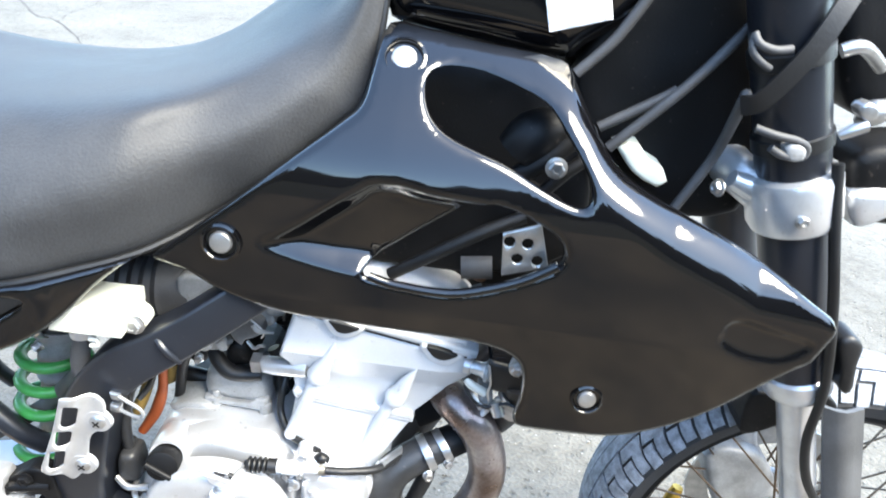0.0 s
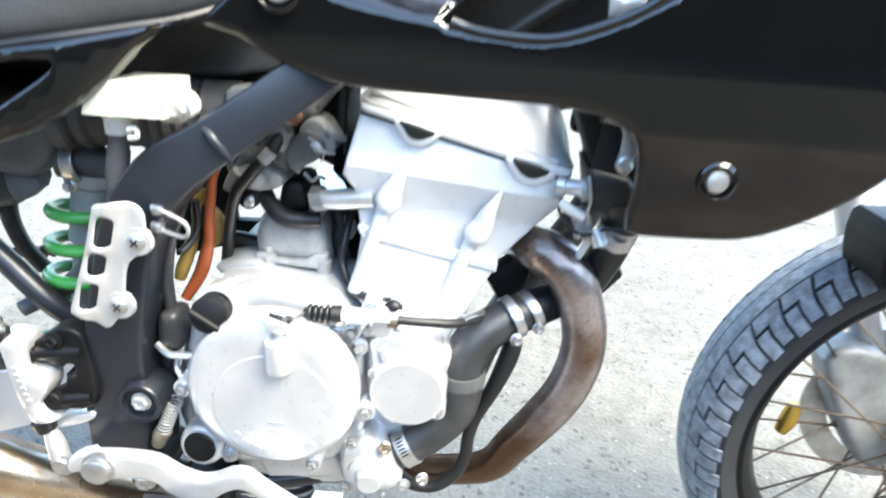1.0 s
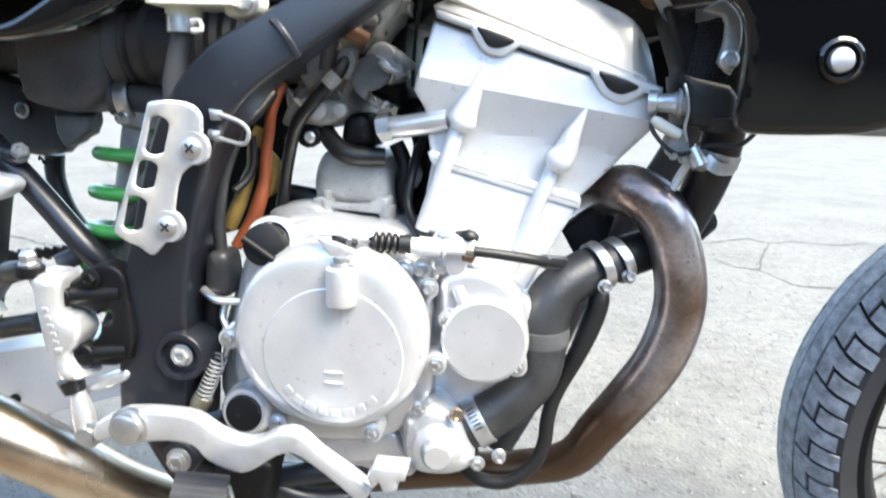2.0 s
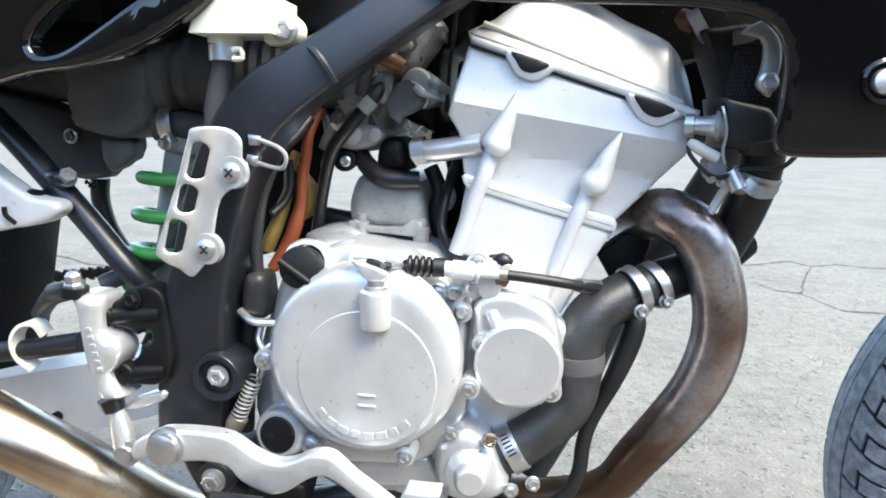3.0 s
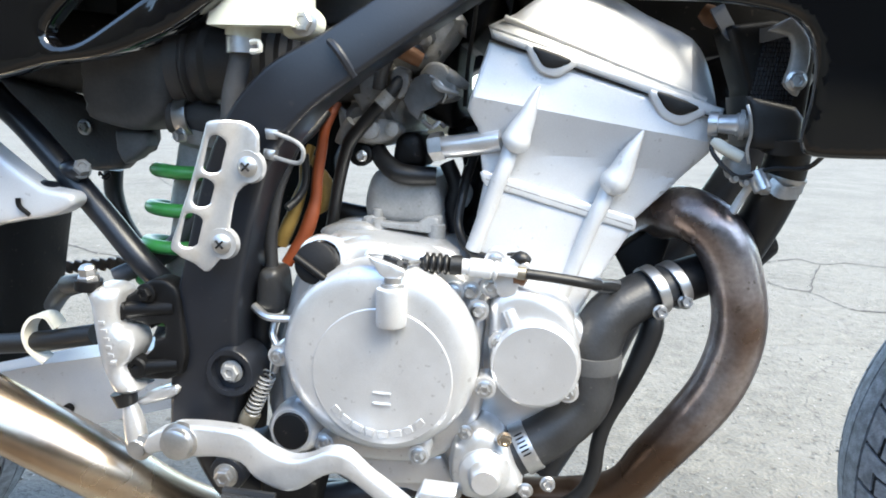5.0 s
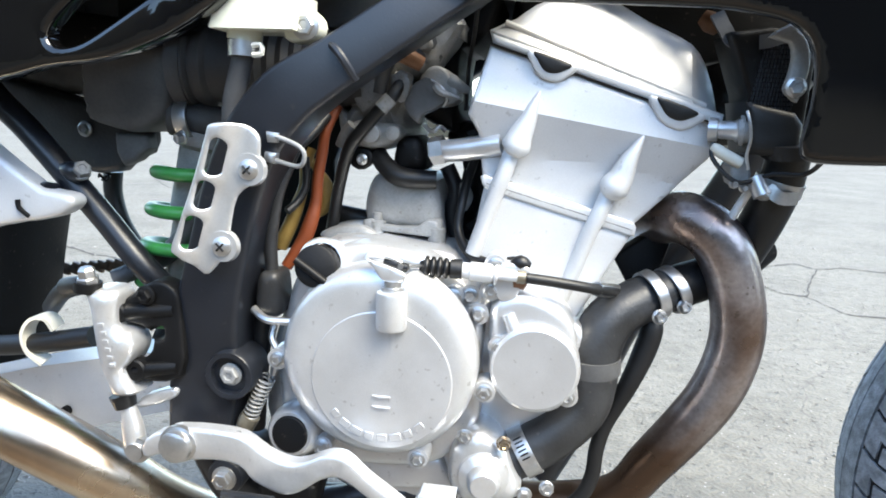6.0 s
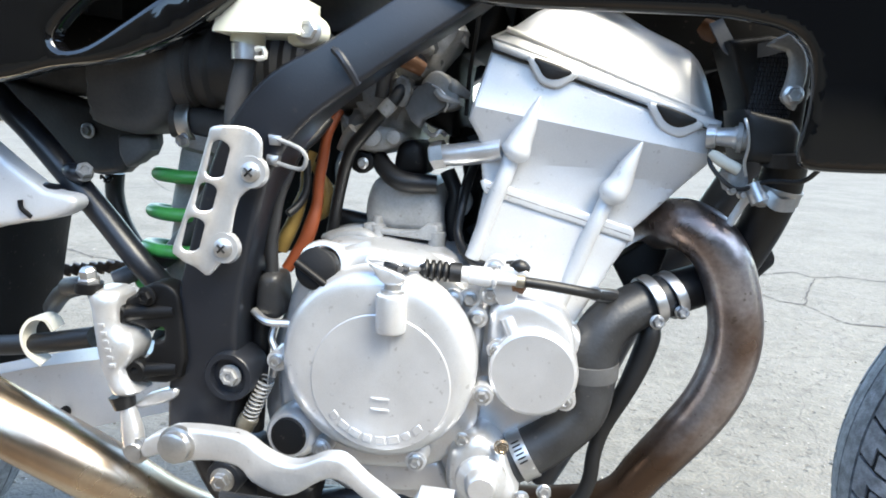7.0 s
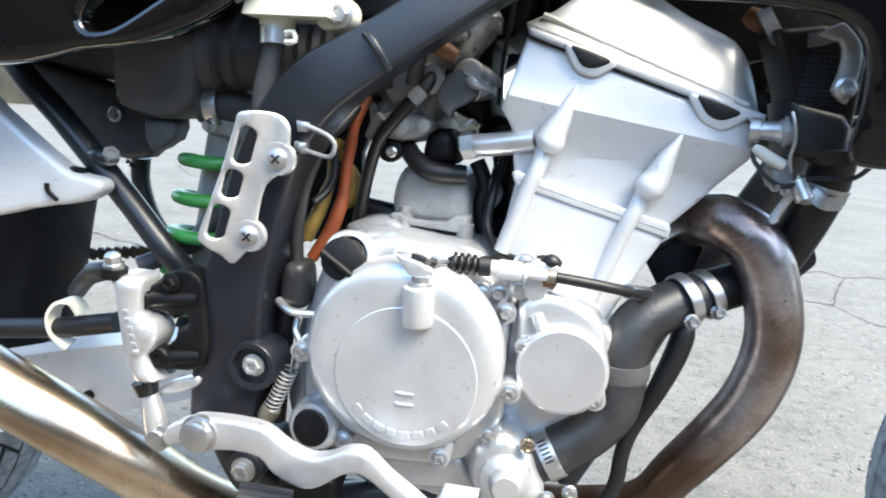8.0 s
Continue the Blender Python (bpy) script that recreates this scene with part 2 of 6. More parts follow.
def sweep(path, radius, seg=14, n=6, profile=None, caps=True, bm=None, up=(0, 1, 0)):
    """A tube, or a bar of the given flat profile, along a smooth line. radius: one, or one for each point."""
    bm = bm or bmesh.new()
    pts = bez(path, n) if n > 1 else [np.array(q, float) for q in path]
    if isinstance(radius, (list, tuple)):
        rad = [v[0] for v in bez([(r, 0.0) for r in radius], n)] if n > 1 else list(radius)
    else:
        rad = [radius] * len(pts)
    ring0, first, side = None, None, None
    prof = profile or [(math.cos(2 * math.pi * i / seg), math.sin(2 * math.pi * i / seg)) for i in range(seg)]
    for i, p in enumerate(pts):
        t = pts[min(i + 1, len(pts) - 1)] - pts[max(i - 1, 0)]
        t = t / (np.linalg.norm(t) + 1e-9)
        if side is None or profile:
            ref = np.array(up, float)
            if abs(ref @ t) > 0.95:
                ref = np.array((1.0, 0.0, 0.0))
            side = ref
        side = side - (side @ t) * t
        side = side / np.linalg.norm(side)
        other = np.cross(t, side)
        ring = [bm.verts.new(p + rad[i] * (a * side + b * other)) for a, b in prof]
        if ring0:
            for j in range(len(ring)):
                bm.faces.new((ring0[j], ring0[j - 1], ring[j - 1], ring[j]))
        else:
            first = ring
        ring0 = ring
    if caps:
        bm.faces.new(first)
        bm.faces.new(ring0)
    return bm


def box_profile(a, b, r):
    """A rounded rectangle, half sizes a (sideways) and b."""
    out = []
    for cx, cy, s in ((a - r, b - r, 0), (-(a - r), b - r, 90), (-(a - r), -(b - r), 180), (a - r, -(b - r), 270)):
        for k in range(5):
            g = radians(s + 22.5 * k)
            out.append((cx + r * math.cos(g), cy + r * math.sin(g)))
    return out


def lathe(origin, axis, profile, seg=36, bm=None):
    """Turns a profile of (radius, height) about an axis through origin."""
    bm = bm or bmesh.new()
    ax = Vector(axis).normalized()
    q = Vector((0, 0, 1)).rotation_difference(ax).to_matrix().to_4x4()
    m = Matrix.Translation(origin) @ q
    prev = None
    for r, h in profile:
        ring = [bm.verts.new(m @ Vector((max(r, 1e-5) * math.cos(2 * math.pi * i / seg), max(r, 1e-5) * math.sin(2 * math.pi * i / seg), h))) for i in range(seg)]
        if prev:
            for j in range(seg):
                bm.faces.new((prev[j - 1], prev[j], ring[j], ring[j - 1]))
        prev = ring
    bmesh.ops.remove_doubles(bm, verts=bm.verts, dist=2e-5)
    return bm


def disc(cx, cz, r, y0, y1, edge=0.002, seg=40, bm=None):
    """A round boss that faces the viewer's side: front at y0, back at y1."""
    return lathe((cx, y1, cz), (0, -1, 0), [(r, 0), (r, y1 - y0 - edge), (r - edge * 0.3, y1 - y0 - edge * 0.3), (r - edge, y1 - y0), (0, y1 - y0)], seg, bm)


def hexbolt(pos, r, axis=(0, -1, 0), h=0.006, flange=1.35, bm=None):
    """A flanged hexagon bolt head with a domed top."""
    bm = bm or bmesh.new()
    lathe(pos, axis, [(r * flange, 0), (r * flange, 0.0012), (r * 1.05, 0.002), (0, 0.002)], 20, bm)
    lathe(pos, axis, [(r, 0.001), (r, h - 0.001), (r * 0.86, h), (r * 0.5, h), (r * 0.42, h - 0.001), (0, h - 0.001)], 6, bm)
    return bm


def inside(poly, x, z):
    """Which of the places (x, z) lie in a closed outline."""
    x, z = np.atleast_1d(np.asarray(x, float)), np.atleast_1d(np.asarray(z, float))
    a = np.array(poly, float)
    b = np.roll(a, -1, axis=0)
    dz = np.where(np.abs(b[:, 1] - a[:, 1]) < 1e-12, 1e-12, b[:, 1] - a[:, 1])
    cut = (b[:, 0] - a[:, 0]) * (z[:, None] - a[:, 1]) / dz + a[:, 0]
    cross = ((a[:, 1] > z[:, None]) != (b[:, 1] > z[:, None])) & (x[:, None] < cut)
    return cross.sum(1) % 2 == 1


def gap(loops, x, z, closed=True):
    """The distance from places to the nearest outline."""
    p = np.stack([np.atleast_1d(np.asarray(x, float)), np.atleast_1d(np.asarray(z, float))], 1)
    best = np.full(len(p), 9.0)
    for lp in loops:
        a = np.array(lp, float)
        b = np.roll(a, -1, axis=0)
        if not closed:
            a, b = a[:-1], b[:-1]
        d = b - a
        q = p[:, None, :] - a
        t = np.clip((q * d).sum(2) / np.maximum((d * d).sum(1), 1e-14), 0, 1)
        best = np.minimum(best, np.sqrt(((q - d * t[:, :, None]) ** 2).sum(2)).min(1))
    return best


def relief(outline, front, back, holes=(), step=0.012, edge=0.004, bm=None, lines=()):
    """A shaped plate or block: outline and holes in (x, z); front and back are depths or functions of arrays (x, z);
    the front rim is rounded over by edge; lines are creases that the mesh follows."""
    bm = bm or bmesh.new()
    loops = []
    for lp in (outline, *holes):
        fine = []
        for (x0, z0), (x1, z1) in zip(lp, list(lp[1:]) + [lp[0]]):
            n = max(1, int(math.hypot(x1 - x0, z1 - z0) / max(0.0025, edge * 0.9)))
            fine += [(float(x0 + (x1 - x0) * k / n), float(z0 + (z1 - z0) * k / n)) for k in range(n)]
        loops.append(fine)
    co, ed = [], []
    for lp in loops:
        k = len(co)
        co += lp
        ed += [(k + i, k + (i + 1) % len(lp)) for i in range(len(lp))]
    for ln in lines:
        fine = []
        for (x0, z0), (x1, z1) in zip(ln, ln[1:]):
            n = max(1, int(math.hypot(x1 - x0, z1 - z0) / 0.004))
            fine += [(float(x0 + (x1 - x0) * k / n), float(z0 + (z1 - z0) * k / n)) for k in range(n)]
        a = np.array(fine)
        good = inside(loops[0], a[:, 0], a[:, 1]) & (gap(loops, a[:, 0], a[:, 1]) > 0.0008)
        for h in loops[1:]:
            good &= ~inside(h, a[:, 0], a[:, 1])
        last = None
        for q, g in zip(fine, good):
            if g:
                co.append(q)
                if last is not None:
                    ed.append((last, len(co) - 1))
            last = len(co) - 1 if g else None
    cand = []
    for lp in loops:
        a = np.array(lp)
        t = np.roll(a, -1, axis=0) - np.roll(a, 1, axis=0)
        t /= np.maximum(np.linalg.norm(t, axis=1), 1e-9)[:, None]
        n = np.stack([-t[:, 1], t[:, 0]], 1)
        for d in (0.12, 0.4, 1.0):
            for sgn in (1, -1):
                q = a + sgn * n * edge * d
                cand.append(np.column_stack([q, np.full(len(q), edge * d * 0.85)]))
    xs, zs = [c[0] for c in loops[0]], [c[1] for c in loops[0]]
    gi, gj = np.meshgrid(np.arange(int((max(xs) - min(xs)) / step) + 1), np.arange(int((max(zs) - min(zs)) / step) + 1))
    gx, gz = min(xs) + (gi + 0.5 * (gj % 2)) * step, min(zs) + gj * step
    cand.append(np.column_stack([gx.ravel(), gz.ravel(), np.full(gx.size, max(step * 0.35, edge * 1.15))]))
    cand = np.vstack(cand)
    ok = inside(loops[0], cand[:, 0], cand[:, 1]) & (gap(loops, cand[:, 0], cand[:, 1]) >= cand[:, 2])
    for h in loops[1:]:
        ok &= ~inside(h, cand[:, 0], cand[:, 1])
    if len(lines):
        ok &= gap([ln for ln in lines], cand[:, 0], cand[:, 1], False) > 0.0012
    cells = set()
    for x, z, _ in cand[ok]:
        key = (round(x / 0.0006), round(z / 0.0006))
        if key not in cells:
            cells.add(key)
            co.append((float(x), float(z)))
    vs, _, fs, _, _, _ = geometry.delaunay_2d_cdt([Vector(c) for c in co], ed, [], 0, 1e-7)
    v = np.array([(c[0], c[1]) for c in vs])
    mid = np.array([v[list(f)].mean(0) for f in fs])
    keep = inside(loops[0], mid[:, 0], mid[:, 1])
    for h in loops[1:]:
        keep &= ~inside(h, mid[:, 0], mid[:, 1])
    x, z = v[:, 0], v[:, 1]
    roll = edge * (1 - np.sqrt(np.maximum(0.0, 1 - (1 - np.minimum(gap(loops, x, z) / edge, 1)) ** 2)))
    fy = (front(x, z) if callable(front) else np.full(len(x), front)) + roll
    by = np.maximum(back(x, z) if callable(back) else np.full(len(x), back), fy + 0.0005)
    fv = [bm.verts.new((a, b, c)) for a, b, c in zip(x, fy, z)]
    bv = [bm.verts.new((a, b, c)) for a, b, c in zip(x, by, z)]
    count = {}
    for f, k in zip(fs, keep):
        if not k:
            continue
        bm.faces.new([fv[i] for i in f])
        bm.faces.new([bv[i] for i in reversed(f)])
        for a, b in zip(f, list(f[1:]) + [f[0]]):
            count[(min(a, b), max(a, b))] = count.get((min(a, b), max(a, b)), 0) + 1
    for (a, b), c in count.items():
        if c == 1:
            bm.faces.new((fv[a], fv[b], bv[b], bv[a]))
    loose = [w for w in bm.verts if not w.link_faces]
    for w in loose:
        bm.verts.remove(w)
    return bm


def loft(sections, closed=False, caps=True):
    bm = bmesh.new()
    rows = [[bm.verts.new(p) for p in s] for s in sections]
    for a, b in zip(rows, rows[1:]):
        for j in range(0 if closed else 1, len(a)):
            bm.faces.new((a[j - 1], a[j], b[j], b[j - 1]))
    if caps:
        for r in (rows[0], rows[-1]):
            bm.faces.new(r)
    return bm


# ---- the setting ----
bm = bmesh.new()
for x0, x1, y0, y1 in ((-400, 400, -400, 400),):
    bm.faces.new([bm.verts.new(c) for c in ((x0, y0, 0), (x1, y0, 0), (x1, y1, 0), (x0, y1, 0))])
ground = tagged(part("ground", bm, ground_material()), "worn pale asphalt yard with fine cracks and embedded grit", "ground", kind="structure")

bm = bmesh.new()
rng = random.Random(4)
prev = None
for i in range(181):
    g = radians(i * 2.0)
    r = 8 + math.sin(3 * g) if g > math.pi else 24 + 3 * math.sin(3 * g)
    h = (3.4 if g > math.pi else 1.3) * (1 + 0.25 * math.sin(5 * g + 1) + rng.uniform(-0.14, 0.16))
    row = [bm.verts.new((r * math.cos(g), r * math.sin(g), z)) for z in (0.0, h * 0.6, h)]
    if prev:
        for j in range(2):
            bm.faces.new((prev[j], row[j], row[j + 1], prev[j + 1]))
    prev = row
# unseen earth strip added for reflections; its dark tone paints the viewer's shadow
SHADED_EARTH = material("brown_earth_with_painted_shadow", (0.11, 0.082, 0.053), 0.95, 0.0, 0.5, 1.9, 0.4, 0.4, 30.0, second=(0.014, 0.012, 0.009))
# unseen dark sheet added behind the viewer, so the gloss panel mirrors dark
DARK_REFLECTOR = material("dark_reflected_ground", (0.022, 0.022, 0.012), 0.95, 0.0, 0.5, 1.5, 0.4, 0.4, 30.0, second=(0.008, 0.008, 0.005))
for name, mat, label, y0, y1 in (("verge", SHADED_EARTH, "unseen strip of brown earth with painted shadow patches, added for reflections", 0.26, -1.3), ("grass", DARK_REFLECTOR, "unseen dark ground sheet up to the trees, added for dark reflections", -1.3, -30.0)):
    bm_v = bmesh.new()
    prev_v = None
    for i in range(121):
        x = -30 + i * 0.5
        near = y0 - (0.04 * math.sin(x * 1.3) + rng.uniform(0, 0.08)) * (y0 > 0)
        row = [bm_v.verts.new((x, near, 0.004 if y0 > 0 else 0.03)), bm_v.verts.new((x, (y0 + min(y1, y0 - 0.5)) / 2 if y0 > 0 else y0 - 1.0, 0.03)), bm_v.verts.new((x, y1, 0.03))]
        if prev_v:
            for j in range(2):
                bm_v.faces.new((prev_v[j], row[j], row[j + 1], prev_v[j + 1]))
        prev_v = row
    tagged(part(name, bm_v, mat), label, name, kind="structure")
tagged(part("backdrop", bm, LEAFWALL), "distant dark evergreen trees round the yard", "trees", kind="structure")

# open cracks in the asphalt
CRACK = material("dirt_in_crack", (0.045, 0.04, 0.034), 0.95, 0.0, 0.5, 60, 0.3, 0.2, 300)
rng = random.Random(31)
for line in ([(0.94, 3.214), (1.059, 3.277), (1.192, 3.371), (1.261, 3.278), (1.414, 3.351), (1.566, 3.312), (1.787, 3.405)], [(0.874, 2.861), (0.931, 2.728), (1.004, 2.696), (1.04, 2.576), (1.073, 2.466), (1.181, 2.468), (1.314, 2.436)], [(-2.209, 2.58), (-2.1, 2.563), (-1.931, 2.469), (-1.828, 2.455), (-1.632, 2.321)],
             [(-3.753, 5.685), (-3.047, 4.83), (-2.844, 4.726), (-2.515, 4.383), (-2.266, 4.057)], [(-2.78, 4.65), (-2.904, 5.091), (-2.914, 5.396), (-3.196, 6.284)], [(1.256, 3.264), (1.118, 2.954), (1.009, 2.698)]):
    bm = bmesh.new()
    pts = bez(line, 8)
    prev = None
    for i, (u, w) in enumerate(pts):
        half = rng.uniform(0.003, 0.011) * (0.3 if i in (0, len(pts) - 1) else 1)
        u, w = u + rng.uniform(-0.006, 0.006), w + rng.uniform(-0.006, 0.006)
        row = (bm.verts.new((u, w - half, 0.0015)), bm.verts.new((u, w + half, 0.0015)))
        if prev:
            bm.faces.new((prev[0], row[0], row[1], prev[1]))
        prev = row
    part("crack", bm, CRACK, ground)

# loose grit on the asphalt
bm = bmesh.new()
rng = random.Random(12)
for i in range(900):
    x, y = rng.uniform(-2.2, 2.6), rng.uniform(0.0, 4.2)
    r = rng.uniform(0.0012, 0.0045) * (1.6 if rng.random() < 0.06 else 1.0)
    m = Matrix.Translation((x, y, r * 0.35)) @ Euler((rng.uniform(0, 6), rng.uniform(0, 6), rng.uniform(0, 6))).to_matrix().to_4x4() @ Matrix.Diagonal((r * rng.uniform(0.8, 1.5), r, r * 0.7, 1))
    bmesh.ops.create_icosphere(bm, subdivisions=1, radius=1.0, matrix=m)
GRIT = material("pale_grit", (0.32, 0.31, 0.28), 0.85, 0.0, 0.5, 60, 0.2, 0.0)
tagged(part("grit", bm, GRIT), "loose pale grit scattered on the asphalt", "gravel", kind="stuff")

# ---- the motorcycle ----
MID = 0.685         # the depth of the wheels' plane
bike = new("motorcycle")
bike.location = (0, 0, 0)
tagged(bike, "black road and trail motorcycle with silver engine, standing on pale asphalt", "motorcycle")


def shroud_y(x, z):
    up = np.maximum
    return 0.486 + 7 * up(0.0, z - 0.828) ** 2 + 0.03 * up(0.0, -x) - 0.03 * up(0.0, x - 0.1) + 0.08 * up(0.0, 0.735 - z)


def skew(x):
    """The cylinder stands a little askew: its rear flank is nearer."""
    return 0.17 * (x + 0.02)


# engine: cylinder head, barrel and cases
(xa, za), (xb, zb) = (-0.0635, 0.6429), (0.0891, 0.6195)
xd = [(0.028, 0.609)][0][0]


def head_y(x, z):
    zr = za + (zb - za) * (x - xa) / (xb - xa)
    y = 0.538 + 0.16 * np.maximum(0.0, z - zr) + 0.5 * np.minimum(0.032, np.maximum(0.0, zr - z))
    return y + skew(x) + 0.14 * np.maximum(0.0, x - xd - 0.03)


head = part('cylinder_head', relief([(-0.0829, 0.6908), (0.0945, 0.6361), (0.0902, 0.6112), (0.0667, 0.5847), (0.0383, 0.5555), (-0.025, 0.5731), (-0.0848, 0.589), (-0.0896, 0.6242), (-0.0973, 0.6379)], head_y, 0.88, edge=0.004, step=0.007, lines=[[(xa - 0.1, za - (zb - za) * 0.1 / (xb - xa) + dz), (xb + 0.1, zb + (zb - za) * 0.1 / (xb - xa) + dz)] for dz in (0.0002, -0.0364)] + [[(xd + 0.03, 0.5), (xd + 0.03, 0.8)]]), SILVER, bike, 'silver painted cylinder head', sharp=14)
part('gasket_rib', relief([(-0.0858, 0.59), (-0.0829, 0.5919), (0.0373, 0.5586), (0.0393, 0.5545), (0.0383, 0.5464), (0.0341, 0.5475), (-0.081, 0.5801), (-0.0839, 0.5841)], lambda x, z: 0.5475 + skew(x), 0.88, edge=0.002), SILVER, head)
part('gasket_joint', relief([(-0.082, 0.586), (0.0373, 0.5525), (0.0373, 0.5515), (-0.082, 0.585)], lambda x, z: 0.5472 + skew(x), 0.6, edge=0.0004, step=0.03), GREYCAST, head)
barrel = part('cylinder_barrel', relief([(-0.0829, 0.5831), (0.0373, 0.5485), (0.0238, 0.5245), (-0.0038, 0.4712), (-0.0557, 0.4699), (-0.0916, 0.5247), (-0.0877, 0.5548)], lambda x, z: 0.55 + skew(x) + 0.25 * np.maximum(0.0, -0.075 - x), 0.87, edge=0.004), SILVER, bike, 'silver painted cylinder barrel')
for cone, rod in (([(-0.0439, 0.5359, 0.6568), (-0.0479, 0.5342, 0.6459), (-0.0518, 0.5346, 0.634), (-0.0567, 0.5357, 0.6231), (-0.0596, 0.5362, 0.6143), (-0.0616, 0.5379, 0.6103)], [(-0.0616, 0.5389, 0.6143), (-0.0674, 0.5358, 0.5927), (-0.0742, 0.5367, 0.5741), (-0.0887, 0.5401, 0.5275)]),
                  ([(0.0373, 0.5495, 0.6289), (0.0321, 0.5487, 0.6177), (0.0269, 0.5488, 0.6066), (0.0228, 0.5501, 0.5945), (0.0176, 0.5503, 0.5854), (0.0155, 0.553, 0.5814)], [(0.0166, 0.5541, 0.5854), (0.0084, 0.5508, 0.5634), (0.0012, 0.5516, 0.5444), (-0.017, 0.5545, 0.4869)])):
    part("bolt_boss", sweep(cone, [0.001, 0.0042, 0.0072, 0.0098, 0.0115, 0.0066], 18, 3), SILVER, head)
    part("stud_rib", sweep(rod, 0.0065, 12, 4), SILVER, head)

# valve cover with its joint and half-moon plugs
(va, vb), (vc, vd) = (-0.0839, 0.6937), (0.0955, 0.6381)


def cover_y(x, z):
    rise = np.maximum(0.0, z - (vb + (vd - vb) * (x - va) / (vc - va)) - 0.0065)
    return 0.546 + skew(x) + 0.5 * rise + 0.7 * np.maximum(0.0, x - vc + 0.024)


cover = part('valve_cover', relief(bez([(-0.0829, 0.6947), (-0.0655, 0.7118), (-0.0419, 0.7283), (0.0023, 0.7327), (0.0373, 0.7165), (0.0741, 0.6999), (0.089, 0.6805), (0.0976, 0.6495), (0.0955, 0.6392), (0.0053, 0.6673)], 3, True), cover_y, 0.87, edge=0.01, step=0.006, lines=[[(va - 0.02, vb - (vd - vb) * 0.02 / (vc - va) + 0.0065), (vc + 0.02, vd + (vd - vb) * 0.02 / (vc - va) + 0.0065)], [(vc - 0.024, 0.6), (vc - 0.024, 0.8)]]), SILVER, bike, 'silver valve cover', sharp=22)
part("cover_lip", sweep([(x, 0.5502 + skew(x), z) for x, z in ((-0.073, 0.7065), (-0.02, 0.688), (0.03, 0.67), (0.083, 0.6515))], 0.0024, 10, 4), SILVER, cover)
part('cover_flange', relief([(-0.0829, 0.6976), (-0.024, 0.6809), (0.0456, 0.6605), (0.0966, 0.6454), (0.0955, 0.6361), (0.0826, 0.6391), (0.0033, 0.6642), (-0.081, 0.6898)], lambda x, z: 0.542 + skew(x), 0.87, edge=0.003), SILVER, cover)
part('cover_joint', relief([(-0.082, 0.6908), (0.0033, 0.6652), (0.0945, 0.6371), (0.0945, 0.6361), (0.0023, 0.6642), (-0.0829, 0.6898)], lambda x, z: 0.5405 + skew(x), 0.6, edge=0.001, step=0.03), MATT, cover)
for pts, rim in (([(-0.0498, 0.6855), (-0.022, 0.677), (-0.027, 0.6719), (-0.035, 0.6698), (-0.0419, 0.6717), (-0.0469, 0.6786)], [(-0.0538, 0.6864), (-0.018, 0.676), (-0.024, 0.668), (-0.033, 0.6639), (-0.0449, 0.6677), (-0.0508, 0.6756)]),
                 ([(0.0446, 0.6564), (0.0752, 0.6464), (0.0699, 0.6412), (0.0614, 0.6391), (0.053, 0.6422), (0.0477, 0.6483)], [(0.0394, 0.6574), (0.0805, 0.6443), (0.0752, 0.6371), (0.0635, 0.6319), (0.0498, 0.6371), (0.0425, 0.6462)])):
    part("plug_seat", relief(bez(rim, 3, True), lambda x, z: 0.5375 + skew(x), 0.6, edge=0.002, step=0.02), SILVER, cover)
    part("half_moon_plug", relief(bez(pts, 3, True), lambda x, z: 0.536 + skew(x), 0.6, edge=0.002, step=0.02), RUBBER, cover, "black rubber half-moon plug")

case = part("crankcase", relief(bez([(-0.219, 0.526), (-0.18, 0.535), (-0.141, 0.531), (-0.104, 0.526), (-0.079, 0.5), (-0.01, 0.484), (0.013, 0.45), (0.009, 0.408), (-0.036, 0.382), (-0.048, 0.352), (-0.081, 0.31), (-0.168, 0.3), (-0.221, 0.323), (-0.263, 0.359), (-0.264, 0.413), (-0.25, 0.467)], 3, True), 0.535, 0.92, edge=0.008), CASE, bike, "silver aluminium crankcase")
part("cover_base", relief(bez([(-0.229, 0.505), (-0.21, 0.522), (-0.178, 0.534), (-0.145, 0.532), (-0.113, 0.525), (-0.085, 0.503), (-0.075, 0.479), (-0.076, 0.441), (-0.074, 0.398), (-0.094, 0.365), (-0.121, 0.349), (-0.171, 0.344), (-0.211, 0.343), (-0.239, 0.374), (-0.246, 0.425), (-0.24, 0.465)], 3, True), 0.513, 0.55, edge=0.007), CASE, case)
CX, CZ = (-0.1515, 0.4498)
clutch = part('clutch_cover', lathe((CX, 0.5002, CZ), (0, -1, 0), [(0.0764, 0.0), (0.0764, 0.012), (0.0752, 0.0172), (0.0725, 0.0213), (0.0685, 0.0241), (0.0635, 0.0255), (0.058, 0.0259), (0.0, 0.0261)], 72), CASE, bike, 'round silver clutch cover', sharp=50)
IX, IZ = CX + 0.005, CZ - 0.0118
part('cover_disc', lathe((IX, 0.4821, IZ), (0, -1, 0), [(0.0545, 0.0), (0.0545, 0.0078), (0.0542, 0.0084), (0.0536, 0.0087), (0.0, 0.0092)], 72), CASE, clutch, sharp=8)
